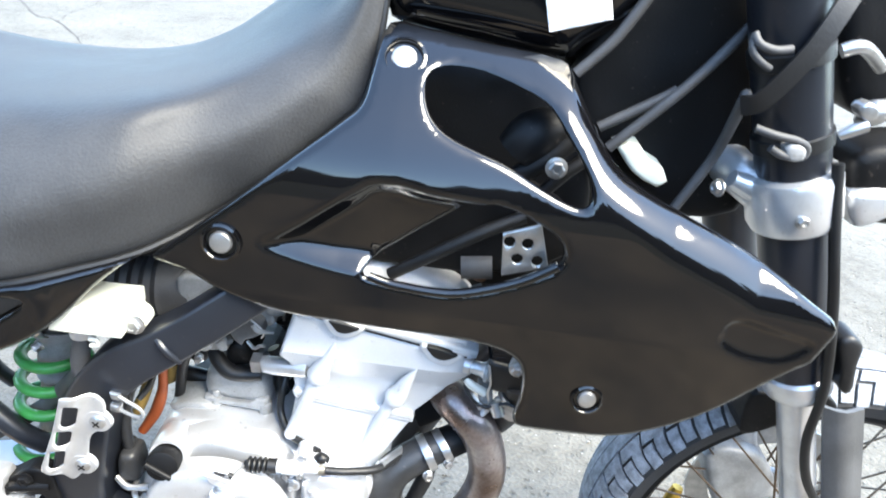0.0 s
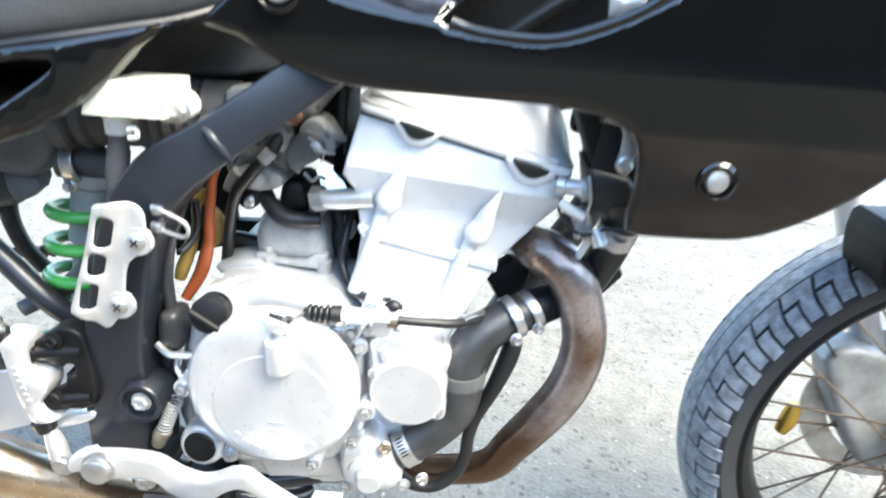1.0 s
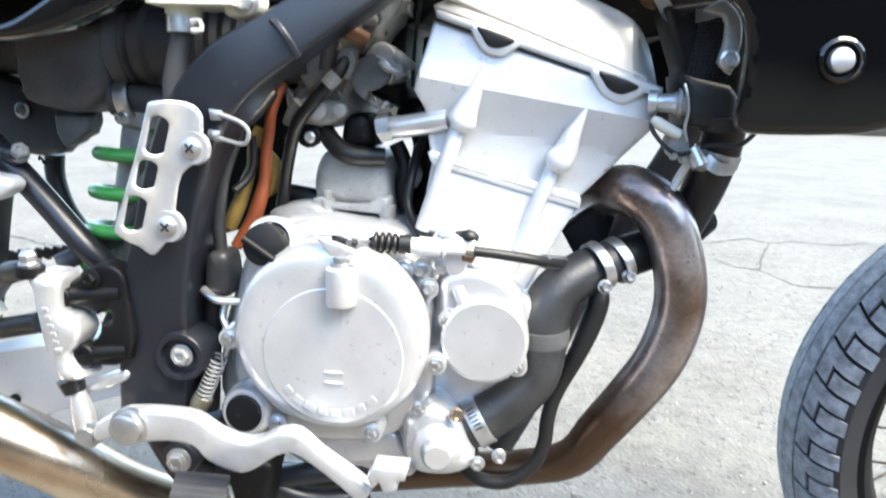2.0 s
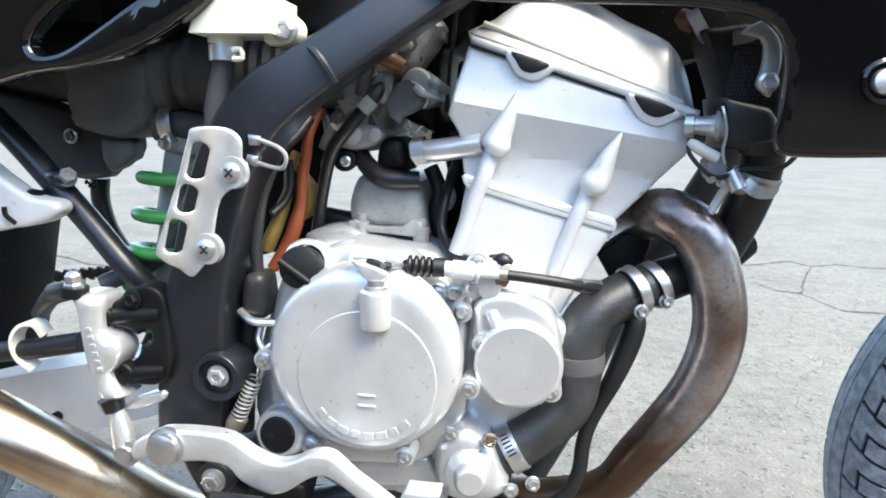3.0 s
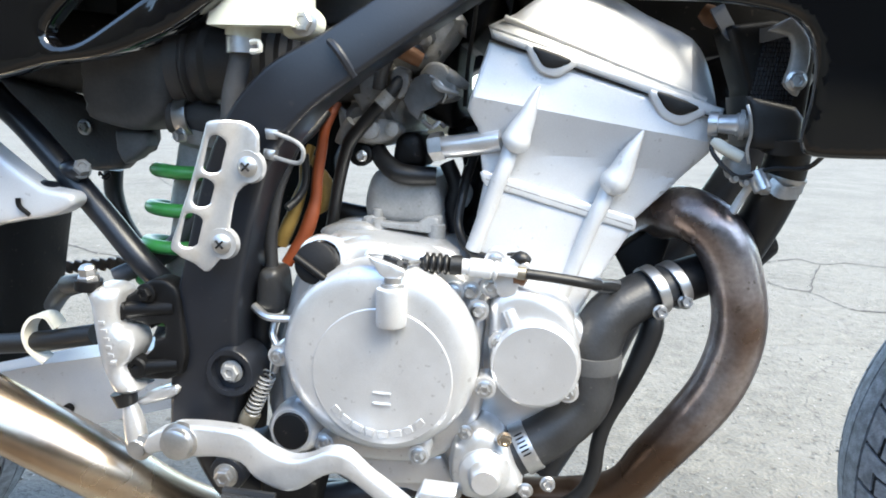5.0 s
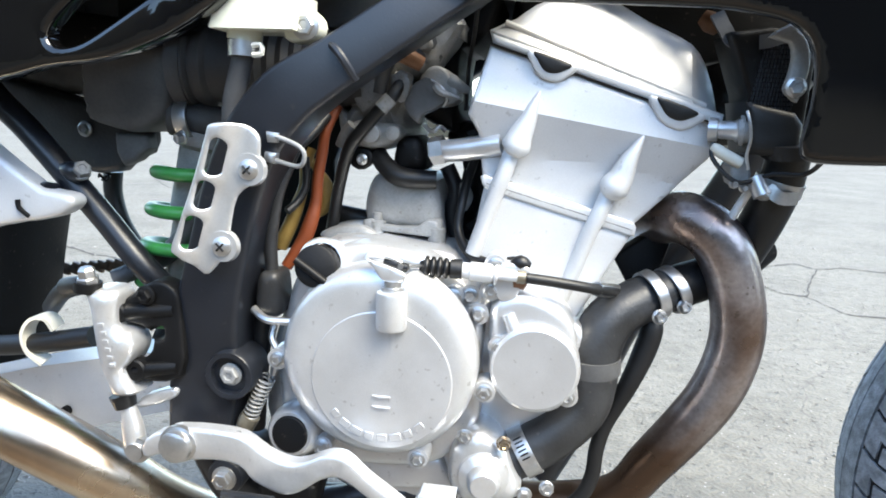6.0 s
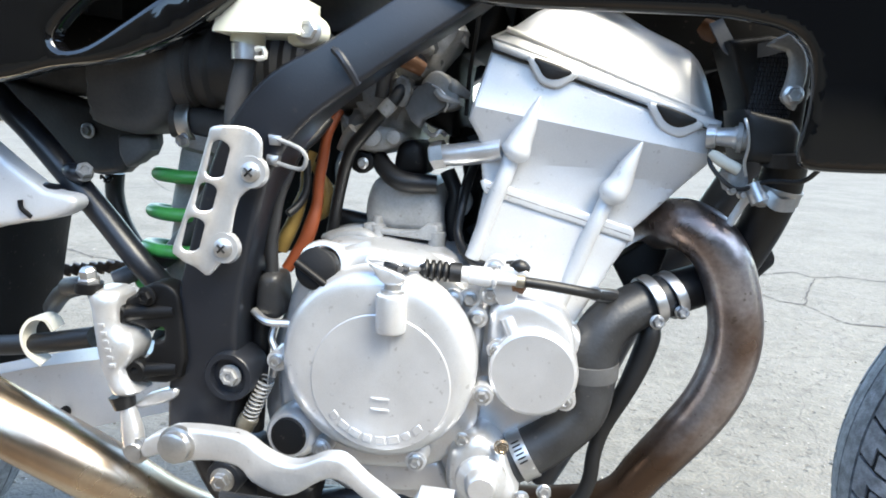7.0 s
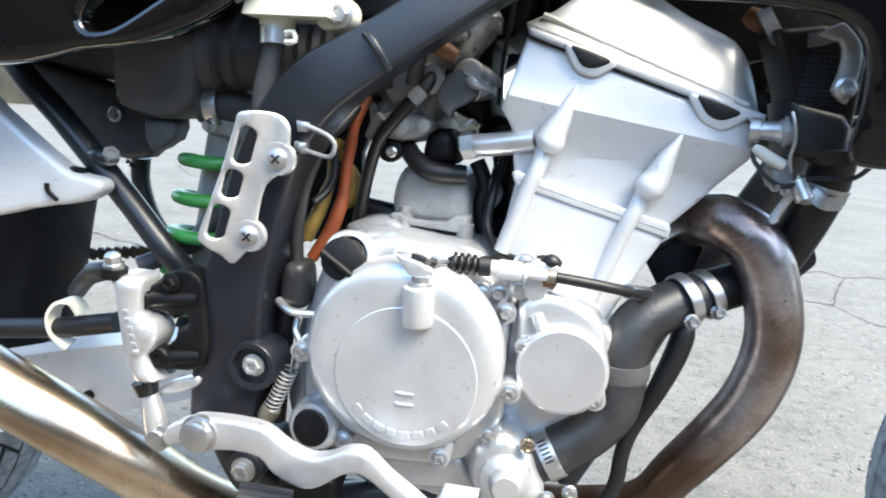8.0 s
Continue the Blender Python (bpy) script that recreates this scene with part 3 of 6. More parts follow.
# raised cast mark along the disc's lower rim, as plain bars
bm = bmesh.new()
for i in range(8):
    g = radians(220 + i * 13.2)
    m = Matrix.Translation((IX + 0.0455 * math.cos(g), 0.4729, IZ + 0.0455 * math.sin(g))) @ Matrix.Rotation(-g, 4, "Y")
    v = bmesh.ops.create_cube(bm, size=1.0, matrix=m @ Matrix.Diagonal((0.0062, 0.0007, 0.0068 + 0.0012 * (i % 3), 1)))
bmesh.ops.bevel(bm, geom=bm.edges[:], offset=0.0004, segments=1, affect="EDGES")
tagged(part("cast_mark", bm, CASE, clutch), kind="stuff")
# small timing marks
for u, w in [(IX + 0.001, IZ - 0.012), (IX + 0.001, IZ - 0.0205)]:
    part("cast_line", relief([(u - 0.007, w - 0.0008), (u + 0.007, w - 0.0008), (u + 0.007, w + 0.0008), (u - 0.007, w + 0.0008)], 0.4716, 0.4745, edge=0.0005, step=0.05), CASE, clutch)
(bx, bz), (tx, tz) = (-0.139, 0.4805), (-0.1392, 0.5088)
part('release_boss', lathe((bx, 0.472, bz), (tx - bx, 0, tz - bz), [(0.0, 0.0), (0.0108, 0.0005), (0.0114, 0.0028), (0.0114, 0.0263), (0.0108, 0.0283), (0.0085, 0.0286), (0.0, 0.0286)], 32), CASE, clutch)
part("release_fairing", sweep([(bx, 0.4838, bz + 0.006), (bx, 0.484, bz - 0.03), (bx, 0.4846, bz - 0.05)], [0.011, 0.0108, 0.0108], 32), CASE, clutch)
part('release_shaft', lathe((tx, 0.4767, tz), (0, 0, 1), [(0.0089, -0.0019), (0.0089, 0.0028), (0.0066, 0.0033), (0.0066, 0.0075), (0.0, 0.0075)], 24), STEEL, clutch)
part('release_arm', relief(bez([(-0.1595, 0.5318), (-0.1524, 0.524), (-0.1493, 0.5188), (-0.1436, 0.5156), (-0.1348, 0.5156), (-0.1295, 0.5196), (-0.1317, 0.5236), (-0.1414, 0.527), (-0.1524, 0.53)], 3, True), 0.472, 0.477, edge=0.0015, step=0.008), POLISHED, clutch)
part('arm_fork', sweep([(-0.1592, 0.474, 0.5315), (-0.1575, 0.475, 0.5345), (-0.15, 0.476, 0.5345), (-0.1414, 0.477, 0.533), (-0.134, 0.478, 0.5295)], 0.0017, 10), POLISHED, clutch)
nip = part('cable_nipple', sweep([(-0.147, 0.478, 0.53), (-0.1415, 0.478, 0.529), (-0.129, 0.478, 0.526)], [0.0018, 0.003, 0.0032], 12, 2), RUBBER, bike, 'black cable end')
part('nipple_pin', lathe((-0.134, 0.4752, 0.5275), (0, -1, 0), [(0.0022, -0.001), (0.0022, 0.001), (0, 0.001)], 12), STEEL, nip)
part('cable_wire', sweep([(-0.129, 0.479, 0.526), (-0.1265, 0.487, 0.5255), (-0.1225, 0.495, 0.5245)], 0.0014, 8), STEEL, nip)
# bellows, adjuster and cable of the clutch
bm = bmesh.new()
p0, p1 = Vector((-0.124, 0.497, 0.524)), Vector((-0.092, 0.5, 0.523))
ln = (p1 - p0).length
lathe(p0, p1 - p0, [(0, 0), (0.0035, 0.0), (0.0045, 0.002)] + [q for k in range(4) for q in ((0.0052, 0.003 + 0.0049 * k), (0.0077, 0.0042 + 0.0049 * k), (0.0082, 0.0054 + 0.0049 * k), (0.0077, 0.0066 + 0.0049 * k), (0.0052, 0.0076 + 0.0049 * k))] + [(0.0076, 0.0236), (0.0076, ln), (0.006, ln), (0, ln)], 24, bm)
part("cable_boot", bm, RUBBER, bike, "black rubber bellows")
p0, p1 = Vector((-0.092, 0.5, 0.5225)), Vector((-0.05, 0.504, 0.5195))
ln = (p1 - p0).length
part("cable_adjuster", lathe(p0, p1 - p0, [(0, 0), (0.006, 0), (0.0062, 0.005), (0.0072, 0.006), (0.0074, ln * 0.52), (0.006, ln * 0.54), (0.006, ln * 0.57), (0.0074, ln * 0.58), (0.0074, ln * 0.62), (0.0042, ln * 0.64), (0.004, ln * 0.98), (0, ln)], 24), SILVER, bike)
part("adjuster_bracket", relief(bez([(-0.069, 0.526), (-0.059, 0.529), (-0.043, 0.527), (-0.042, 0.517), (-0.048, 0.51), (-0.052, 0.5), (-0.063, 0.499), (-0.069, 0.512)], 3, True), 0.506, 0.518, edge=0.002, step=0.02), CASE, bike)
part("adjuster_nut", sweep([(-0.051, 0.505, 0.5195), (-0.045, 0.506, 0.519)], 0.0052, 10, 1), RUSTY, bike, "brown-stained cable adjuster nut")
part("wire_grommet", sweep([(-0.055, 0.512, 0.526), (-0.049, 0.511, 0.529), (-0.043, 0.512, 0.526)], [0.004, 0.0062, 0.004], 12, 3), RUBBER, bike)
part("rusty_washer", lathe((-0.049, 0.511, 0.515), (1, 0.1, -0.1), [(0.003, -0.006), (0.0068, -0.004), (0.0068, 0.004), (0.003, 0.006)], 14), COPPER, bike)
part("cable_ferrule", sweep([(0.01, 0.528, 0.509), (0.032, 0.565, 0.499)], 0.0058, 12, 1), STEEL, bike)
part("clutch_cable", sweep([(-0.044, 0.505, 0.519), (-0.019, 0.51, 0.516), (0.014, 0.53, 0.508), (0.049, 0.6, 0.49)], 0.0042, 12), RUBBER, bike, "black clutch cable")

# oil filter cover, bolts round the cases
FX, FZ = [(-0.033, 0.45)][0]
part("filter_housing", relief(bez([(-0.07, 0.481), (-0.068, 0.496), (-0.052, 0.506), (-0.033, 0.504), (-0.011, 0.491), (-0.002, 0.469), (-0.001, 0.441), (-0.012, 0.415), (-0.036, 0.41), (-0.059, 0.421), (-0.068, 0.444)], 3, True), 0.505, 0.56, edge=0.008), CASE, case)
filt = part("oil_filter_cover", lathe((FX, 0.52, FZ), (0, -1, 0), [(0.0345, 0), (0.0345, 0.02), (0.0335, 0.0235), (0.031, 0.025), (0, 0.025)], 56), CASE, bike, "round silver oil filter cover", sharp=22)
part("filter_rib", sweep([(-0.056, 0.506, 0.489), (-0.05, 0.503, 0.476), (-0.046, 0.503, 0.467)], 0.0055, 12), CASE, filt)
for p in ((-0.007, 0.502, 0.429), (-0.061, 0.502, 0.464), (-0.0063, 0.5399, 0.4687)):
    part("boss", lathe(p, (0, -1, 0), [(0.0085, -0.02), (0.0085, 0.0), (0, 0.0)], 20), CASE, filt)
    part("bolt", hexbolt(p, 0.0046), STEEL, filt)
for p in ((-0.0697, 0.4916, 0.4302), (-0.099, 0.508, 0.499), (-0.079, 0.51, 0.486), (-0.07, 0.51, 0.506), (-0.2349, 0.4896, 0.4408), (-0.1982, 0.4916, 0.3693), (-0.119, 0.4896, 0.3693), (-0.086, 0.512, 0.5), (-0.068, 0.508, 0.526)):
    part("boss", lathe(p, (0, -1, 0), [(0.0085, -0.02), (0.0085, 0.0), (0, 0.0)], 20), CASE, case)
    part("bolt", hexbolt(p, 0.0046), STEEL, case)
# filler cap
OX, OZ = (-0.2035, 0.5165)
cap = part('oil_filler_cap', lathe((OX, 0.5, OZ), (0.1, -1, 0.25), [(0.0166, 0.0), (0.0166, 0.0133), (0.0157, 0.0162), (0.0138, 0.0171), (0.0, 0.0171)], 36), MATT, bike, 'black plastic oil filler cap')
part("cap_grip", sweep([(OX - 0.013, 0.4814, OZ + 0.0085), (OX + 0.011, 0.4814, OZ - 0.0075)], 0.003, 10, 1), MATT, cap)
part('filler_neck', lathe((OX, 0.5143, OZ), (0.1, -1, 0.25), [(0.0199, -0.019), (0.0199, 0.0133), (0.0181, 0.0171), (0.0152, 0.0171)], 36), CASE, case)
# kick-start blank: boss with black cap
KX, KZ = (-0.2229, 0.3757)
part('blank_boss', lathe((KX, 0.5118, KZ), (-0.05, -1, 0.12), [(0.0231, 0.0), (0.0227, 0.0116), (0.0207, 0.0212), (0.0178, 0.0246), (0.0154, 0.0246), (0.0149, 0.0193)], 40), POLISHED, case)
part('blank_cap', lathe((KX, 0.5118, KZ), (-0.05, -1, 0.12), [(0.0152, 0.0096), (0.0152, 0.0253), (0.014, 0.0265), (0.0, 0.0268)], 40), MATT, case, 'black round rubber cap')
part("case_floor", relief([(-0.186, 0.341), (-0.106, 0.351), (-0.095, 0.325), (-0.175, 0.315)], 0.525, 0.8, edge=0.003), CASE, case)

# water pump with hoses
WX, WZ = [(-0.068, 0.361)][0]
pump = part("water_pump_cover", relief(bez([(-0.097, 0.358), (-0.093, 0.378), (-0.078, 0.391), (-0.065, 0.389), (-0.053, 0.377), (-0.043, 0.358), (-0.037, 0.34), (-0.054, 0.328), (-0.082, 0.327), (-0.095, 0.34)], 4, True), 0.5, 0.56, edge=0.012, step=0.008), POLISHED, bike, "bare aluminium water pump cover")
part("pump_hub", lathe((WX, 0.51, WZ - 0.006), (0.1, -1, 0), [(0.022, 0), (0.02, 0.012), (0.0135, 0.016), (0.0125, 0.024), (0.01, 0.0265), (0, 0.027)], 32), POLISHED, pump)
for p in ((-0.084, 0.502, 0.387), (-0.034, 0.502, 0.343), (-0.091, 0.504, 0.332)):
    part("bolt", hexbolt(p, 0.0046), STEEL, pump)
hose = part("coolant_hose", sweep([(-0.053, 0.53, 0.354), (-0.032, 0.535, 0.366), (-0.008, 0.54, 0.384), (0.009, 0.545, 0.405), (0.014, 0.548, 0.43), (0.016, 0.55, 0.456), (0.025, 0.555, 0.477), (0.047, 0.565, 0.492), (0.071, 0.575, 0.501)], [0.0185, 0.0205, 0.021, 0.0215, 0.0215, 0.021, 0.0205, 0.0195, 0.0185], 28), HOSE, bike, "thick black coolant hose")
part("coolant_pipe", sweep([(0.059, 0.57, 0.497), (0.082, 0.58, 0.504), (0.122, 0.6, 0.517), (0.152, 0.62, 0.537)], [0.0185, 0.0185, 0.018, 0.018], 24), MATT, bike, "black coolant pipe")


def clamp(p, axis, r, parent, width=0.009):
    """A worm-drive hose clamp: a band and its screw housing."""
    band = part("hose_clamp", lathe(Vector(p) - Vector(axis).normalized() * width / 2, axis, [(r - 0.001, 0), (r + 0.0009, 0), (r + 0.0012, width * 0.1), (r + 0.0009, width * 0.5), (r + 0.0012, width * 0.9), (r + 0.0009, width), (r - 0.001, width)], 36), STEEL, parent, "steel worm-drive clamp")
    return band


def clamp_screw(p, axis, parent, mat=None):
    part("clamp_screw", hexbolt(p, 0.005, axis, 0.007, 1.2), mat or STEEL, parent)


for a, b, r, s in (((0.058, 0.566, 0.498), (0.067, 0.57, 0.502), 0.0205, (0.062, 0.545, 0.486)), ((0.075, 0.575, 0.502), (0.085, 0.58, 0.507), 0.0195, (0.083, 0.56, 0.492)), ((-0.036, 0.534, 0.364), (-0.026, 0.536, 0.37), 0.0212, (-0.053, 0.503, 0.384))):
    ax = Vector(b) - Vector(a)
    low = a[2] < 0.4
    band = clamp(a, ax, r, hose, 0.013 if low else 0.009)
    clamp_screw(s, (0.2, -1, 0.2), hose, CHROME if low else STEEL)
clamp_screw((-0.017, 0.505, 0.349), (0.2, -1, 0.2), hose)
# worm slots cut across the wide band
for k in range(6):
    g = radians(38 + 9 * k)
    u = (Vector(b) - Vector(a)).normalized()
    side = u.cross(Vector((0, 1, 0))).normalized()
    q = Vector(a) + (side * math.cos(g) + u.cross(side) * math.sin(g)) * 0.0222
    part("band_slot", sweep([q - u * 0.0035, q + u * 0.0035], 0.0007, 6, 1), MATT, band)
part("hose_band", lathe((0.014, 0.549, 0.441), (-0.05, -0.05, 1), [(0.0195, -0.007), (0.0228, -0.007), (0.0232, 0.0), (0.0228, 0.007), (0.0195, 0.007)], 32), GREYPLASTIC, hose)
part("hose_bracket", sweep([(0.028, 0.575, 0.478), (0.041, 0.57, 0.485), (0.057, 0.566, 0.485), (0.067, 0.57, 0.489)], [0.004, 0.006, 0.006, 0.004], 10), MATT, hose)
part("breather_hose", sweep([(0.052, 0.572, 0.482), (0.059, 0.568, 0.477), (0.061, 0.566, 0.468), (0.056, 0.565, 0.446), (0.046, 0.563, 0.418)] + [(0.031, 0.562, 0.383), (0.025, 0.56, 0.359), (0.023, 0.558, 0.334), (0.014, 0.556, 0.313), (-0.008, 0.555, 0.295), (-0.035, 0.56, 0.293), (-0.053, 0.58, 0.297)], [0.007, 0.008, 0.0095, 0.0095, 0.0082, 0.0068, 0.0065, 0.0065, 0.0065, 0.0065, 0.0065, 0.0065, 0.0065], 14, 5), RUBBER, bike, "thin black drain hose")

# exhaust header and silencer
part("exhaust_header", sweep([(0.06, 0.68, 0.533), (0.073, 0.6, 0.559), (0.091, 0.575, 0.558), (0.109, 0.57, 0.541), (0.122, 0.57, 0.512), (0.129, 0.57, 0.479), (0.127, 0.57, 0.447), (0.116, 0.57, 0.413), (0.096, 0.57, 0.38), (0.073, 0.573, 0.345), (0.051, 0.576, 0.313), (0.012, 0.585, 0.294), (-0.076, 0.6, 0.272), (-0.232, 0.64, 0.221)], [0.02, 0.0215, 0.0218, 0.0218, 0.0215, 0.0215, 0.0215, 0.0212, 0.0205, 0.0195, 0.0178, 0.0165, 0.0165, 0.0165], 36), PIPE, bike, "heat-stained brown steel exhaust header")
part("header_flange", relief(bez([(0.055, 0.556), (0.071, 0.57), (0.09, 0.566), (0.092, 0.546), (0.072, 0.536)], 3, True), 0.61, 0.63, edge=0.003, step=0.02), MATT, bike)
part("exhaust_mid_pipe", sweep([(-0.181, 0.64, 0.227), (-0.263, 0.6, 0.206), (-0.318, 0.56, 0.233), (-0.359, 0.53, 0.265), (-0.397, 0.5, 0.312), (-0.442, 0.48, 0.35), (-0.506, 0.47, 0.386), (-0.576, 0.46, 0.428)], [0.02, 0.021, 0.0255, 0.0275, 0.0275, 0.0275, 0.0275, 0.0275], 36), CHROME, bike, "polished steel exhaust pipe with golden tint")

# frame
FB = box_profile(0.022, 0.0225, 0.0045)
main = part('frame_spar', sweep([(-0.0672, 0.5325, 0.757), (-0.1072, 0.5179, 0.7267), (-0.1491, 0.5032, 0.6955), (-0.1853, 0.4964, 0.6701), (-0.2214, 0.4964, 0.6457), (-0.2477, 0.5003, 0.6164), (-0.2672, 0.5081, 0.5813), (-0.2809, 0.5081, 0.5306), (-0.2941, 0.5127, 0.4754), (-0.301, 0.52, 0.417), (-0.31, 0.52, 0.355)], [0.8, 0.8, 0.8, 0.83, 0.98, 1.02, 1.05, 1.08, 1.2, 1.35, 1.2], profile=FB, n=4), FRAME, bike, 'black painted steel frame spar')
part('weld_bead', sweep([(-0.1927, 0.4838, 0.6827), (-0.184, 0.4769, 0.6769), (-0.1772, 0.4769, 0.6681), (-0.1713, 0.4818, 0.6574)], 0.003, 8), FRAME, main)
PX, PZ = (-0.2731, 0.4254)
part("pivot_plate", lathe((PX, 0.514, PZ), (0, -1, 0), [(0.0205, 0), (0.0205, 0.031), (0.0195, 0.0325), (0.0155, 0.0325), (0.015, 0.026), (0, 0.026)], 40), FRAME, main)
part("pivot_nut", hexbolt((PX, 0.487, PZ), 0.0075, (0, -1, 0), 0.006, 1.25), GREYCAST, main, "dull steel swingarm pivot nut")
part("lower_frame_leg", sweep([(-0.324, 0.53, 0.352), (-0.315, 0.53, 0.325), (-0.304, 0.54, 0.292)] + [(-0.3, 0.54, 0.302), (-0.264, 0.56, 0.275), (-0.189, 0.58, 0.268), (-0.113, 0.6, 0.28), (-0.04, 0.62, 0.292)], 0.016, 16), FRAME, bike)
LX, LZ = (-0.2855, 0.3272)
part("frame_eye", disc(LX, LZ, 0.016, 0.494, 0.56, 0.003), FRAME, main)
part("bolt", hexbolt((LX, 0.494, LZ), 0.008, (0, -1, 0), 0.008), STEEL, main)
sub = part("subframe_tube", sweep([(-0.592, 0.56, 0.712), (-0.513, 0.532, 0.643), (-0.475, 0.53, 0.608), (-0.433, 0.53, 0.563), (-0.408, 0.53, 0.536), (-0.376, 0.53, 0.499), (-0.356, 0.54, 0.472)], 0.0108, 18), FRAME, bike, "black rear subframe tube")
part("tube_nut", hexbolt((-0.422, 0.521, 0.577), 0.007, (0.7, -0.6, 0.5), 0.009, 1.15), GREYCAST, sub, "dull steel nut")
part("tube_lug", sweep([(-0.437, 0.522, 0.579), (-0.428, 0.52, 0.577), (-0.423, 0.524, 0.574)], [0.006, 0.0085, 0.008], 12), FRAME, sub)

# heat guard with three slots on the frame spar
def guard_y(x, z):
    """Two low screw lobes, and the slotted face that stands proud of them."""
    t = np.clip((-0.252 + 0.38 * (z - 0.592) - x - 0.006) / 0.014, 0.0, 1.0)
    return 0.4645 - 0.0105 * t * t * (3 - 2 * t)


slots = []
for (cx, cz), half in zip([(-0.2663, 0.6006), (-0.2763, 0.5729), (-0.287, 0.5446)], (0.0085, 0.0055, 0.008)):
    lp = []
    for k in range(16):
        g = 2 * math.pi * k / 16
        u, w = 0.0055 * math.cos(g), 0.0055 * math.sin(g) + math.copysign(half, math.sin(g))
        lp.append((cx + u * 0.96 + w * 0.28, cz + w * 0.96 - u * 0.28))
    slots.append(lp)
guard = part("heat_guard", relief(bez([(-0.2678, 0.6236), (-0.248, 0.6241), (-0.2374, 0.6171), (-0.2364, 0.6052), (-0.2394, 0.5854), (-0.2542, 0.5725), (-0.2602, 0.5487), (-0.2622, 0.5338), (-0.2731, 0.5179), (-0.2821, 0.5124), (-0.2969, 0.5266), (-0.3017, 0.532), (-0.2949, 0.5505), (-0.2819, 0.585), (-0.2721, 0.6151)], 3, True), guard_y, lambda x, z: guard_y(x, z) + 0.0025, slots, 0.007, 0.0022), POLISHED, bike, "slotted brushed aluminium heat guard")
for p in ((-0.2443, 0.4645, 0.5923), (-0.2661, 0.4645, 0.5348)):
    part("screw_boss", lathe(p, (0, -1, 0), [(0.0125, -0.004), (0.0115, 0.0005), (0, 0.0005)], 28), POLISHED, guard)
    part("cross_screw", lathe(p, (0, -1, 0), [(0.0075, 0), (0.0072, 0.002), (0.005, 0.0038), (0, 0.0042)], 24), STEEL, guard)
    for s in (1, -1):
        part("screw_slot", sweep([(p[0] - 0.0028, p[1] - 0.0042, p[2] - 0.0028 * s), (p[0] + 0.0028, p[1] - 0.0042, p[2] + 0.0028 * s)], 0.0008, 6, 1), MATT, guard)
part('guard_clip', sweep([(-0.2343, 0.4771, 0.6176), (-0.2179, 0.4712, 0.6137), (-0.2082, 0.4693, 0.6098), (-0.2043, 0.4693, 0.604), (-0.2082, 0.4712, 0.5963), (-0.2198, 0.4732, 0.5972), (-0.2363, 0.4771, 0.6011)], 0.0017, 8, 3), GREYCAST, main)
part('clip_tab', relief([(-0.2353, 0.6195), (-0.2256, 0.6185), (-0.2266, 0.6118), (-0.2343, 0.6118)], 0.4732, 0.48, edge=0.001, step=0.02), STEEL, main)
part('clip_tab', relief([(-0.2363, 0.605), (-0.2276, 0.604), (-0.2285, 0.5963), (-0.2372, 0.5982)], 0.4732, 0.48, edge=0.001, step=0.02), STEEL, main)

# swingarm, brake pump, pedal, footrest
part("swingarm", loft([[Vector(p) + Vector(o) for o in ((0, 0, -h), (0, 0, h), (0, 0.05, h), (0, 0.05, -h))] for p, h in zip([(-0.368, 0.57, 0.377), (-0.438, 0.565, 0.36), (-0.511, 0.56, 0.341), (-0.641, 0.555, 0.304), (-0.843, 0.55, 0.249)], (0.03, 0.034, 0.038, 0.04, 0.04))], closed=True), SILVER, bike, "brushed aluminium swingarm")
mc = part("brake_master_cylinder", relief(bez([(-0.386, 0.489), (-0.361, 0.49), (-0.361, 0.472), (-0.36, 0.461), (-0.351, 0.456), (-0.347, 0.444), (-0.353, 0.431), (-0.358, 0.425), (-0.351, 0.411), (-0.348, 0.405), (-0.366, 0.402), (-0.373, 0.414), (-0.379, 0.432), (-0.382, 0.456), (-0.384, 0.476)], 3, True), 0.466, 0.495, edge=0.01, step=0.006), POLISHED, bike, "cast aluminium rear brake master cylinder")
part("banjo_bolt", lathe((-0.386, 0.475, 0.495), (0, -0.15, 1), [(0.0085, -0.004), (0.0085, 0.004), (0.0065, 0.005), (0.0065, 0.011), (0.0045, 0.013), (0, 0.013)], 6), STEEL, mc)
part("banjo_ring", sweep([(-0.387, 0.475, 0.488), (-0.386, 0.475, 0.496)], 0.0105, 18, 1), MATT, mc)
part("banjo_pipe", sweep([(-0.384, 0.475, 0.493), (-0.399, 0.478, 0.491), (-0.414, 0.485, 0.487)], 0.0075, 12), RUBBER, mc)
part("dust_boot", sweep([(-0.366, 0.48, 0.401), (-0.363, 0.48, 0.39)], [0.0105, 0.0085], 18, 3), RUBBER, mc)
part("push_rod", sweep([(-0.362, 0.48, 0.394), (-0.358, 0.48, 0.374), (-0.356, 0.48, 0.354)], [0.005, 0.0085, 0.0085], 14, 3), POLISHED, mc)
part("clevis_pin", lathe((-0.352, 0.474, 0.355), (0, -1, 0), [(0.0115, -0.006), (0.0115, 0), (0.0075, 0.001), (0.0075, 0.004), (0, 0.0045)], 24), STEEL, mc)
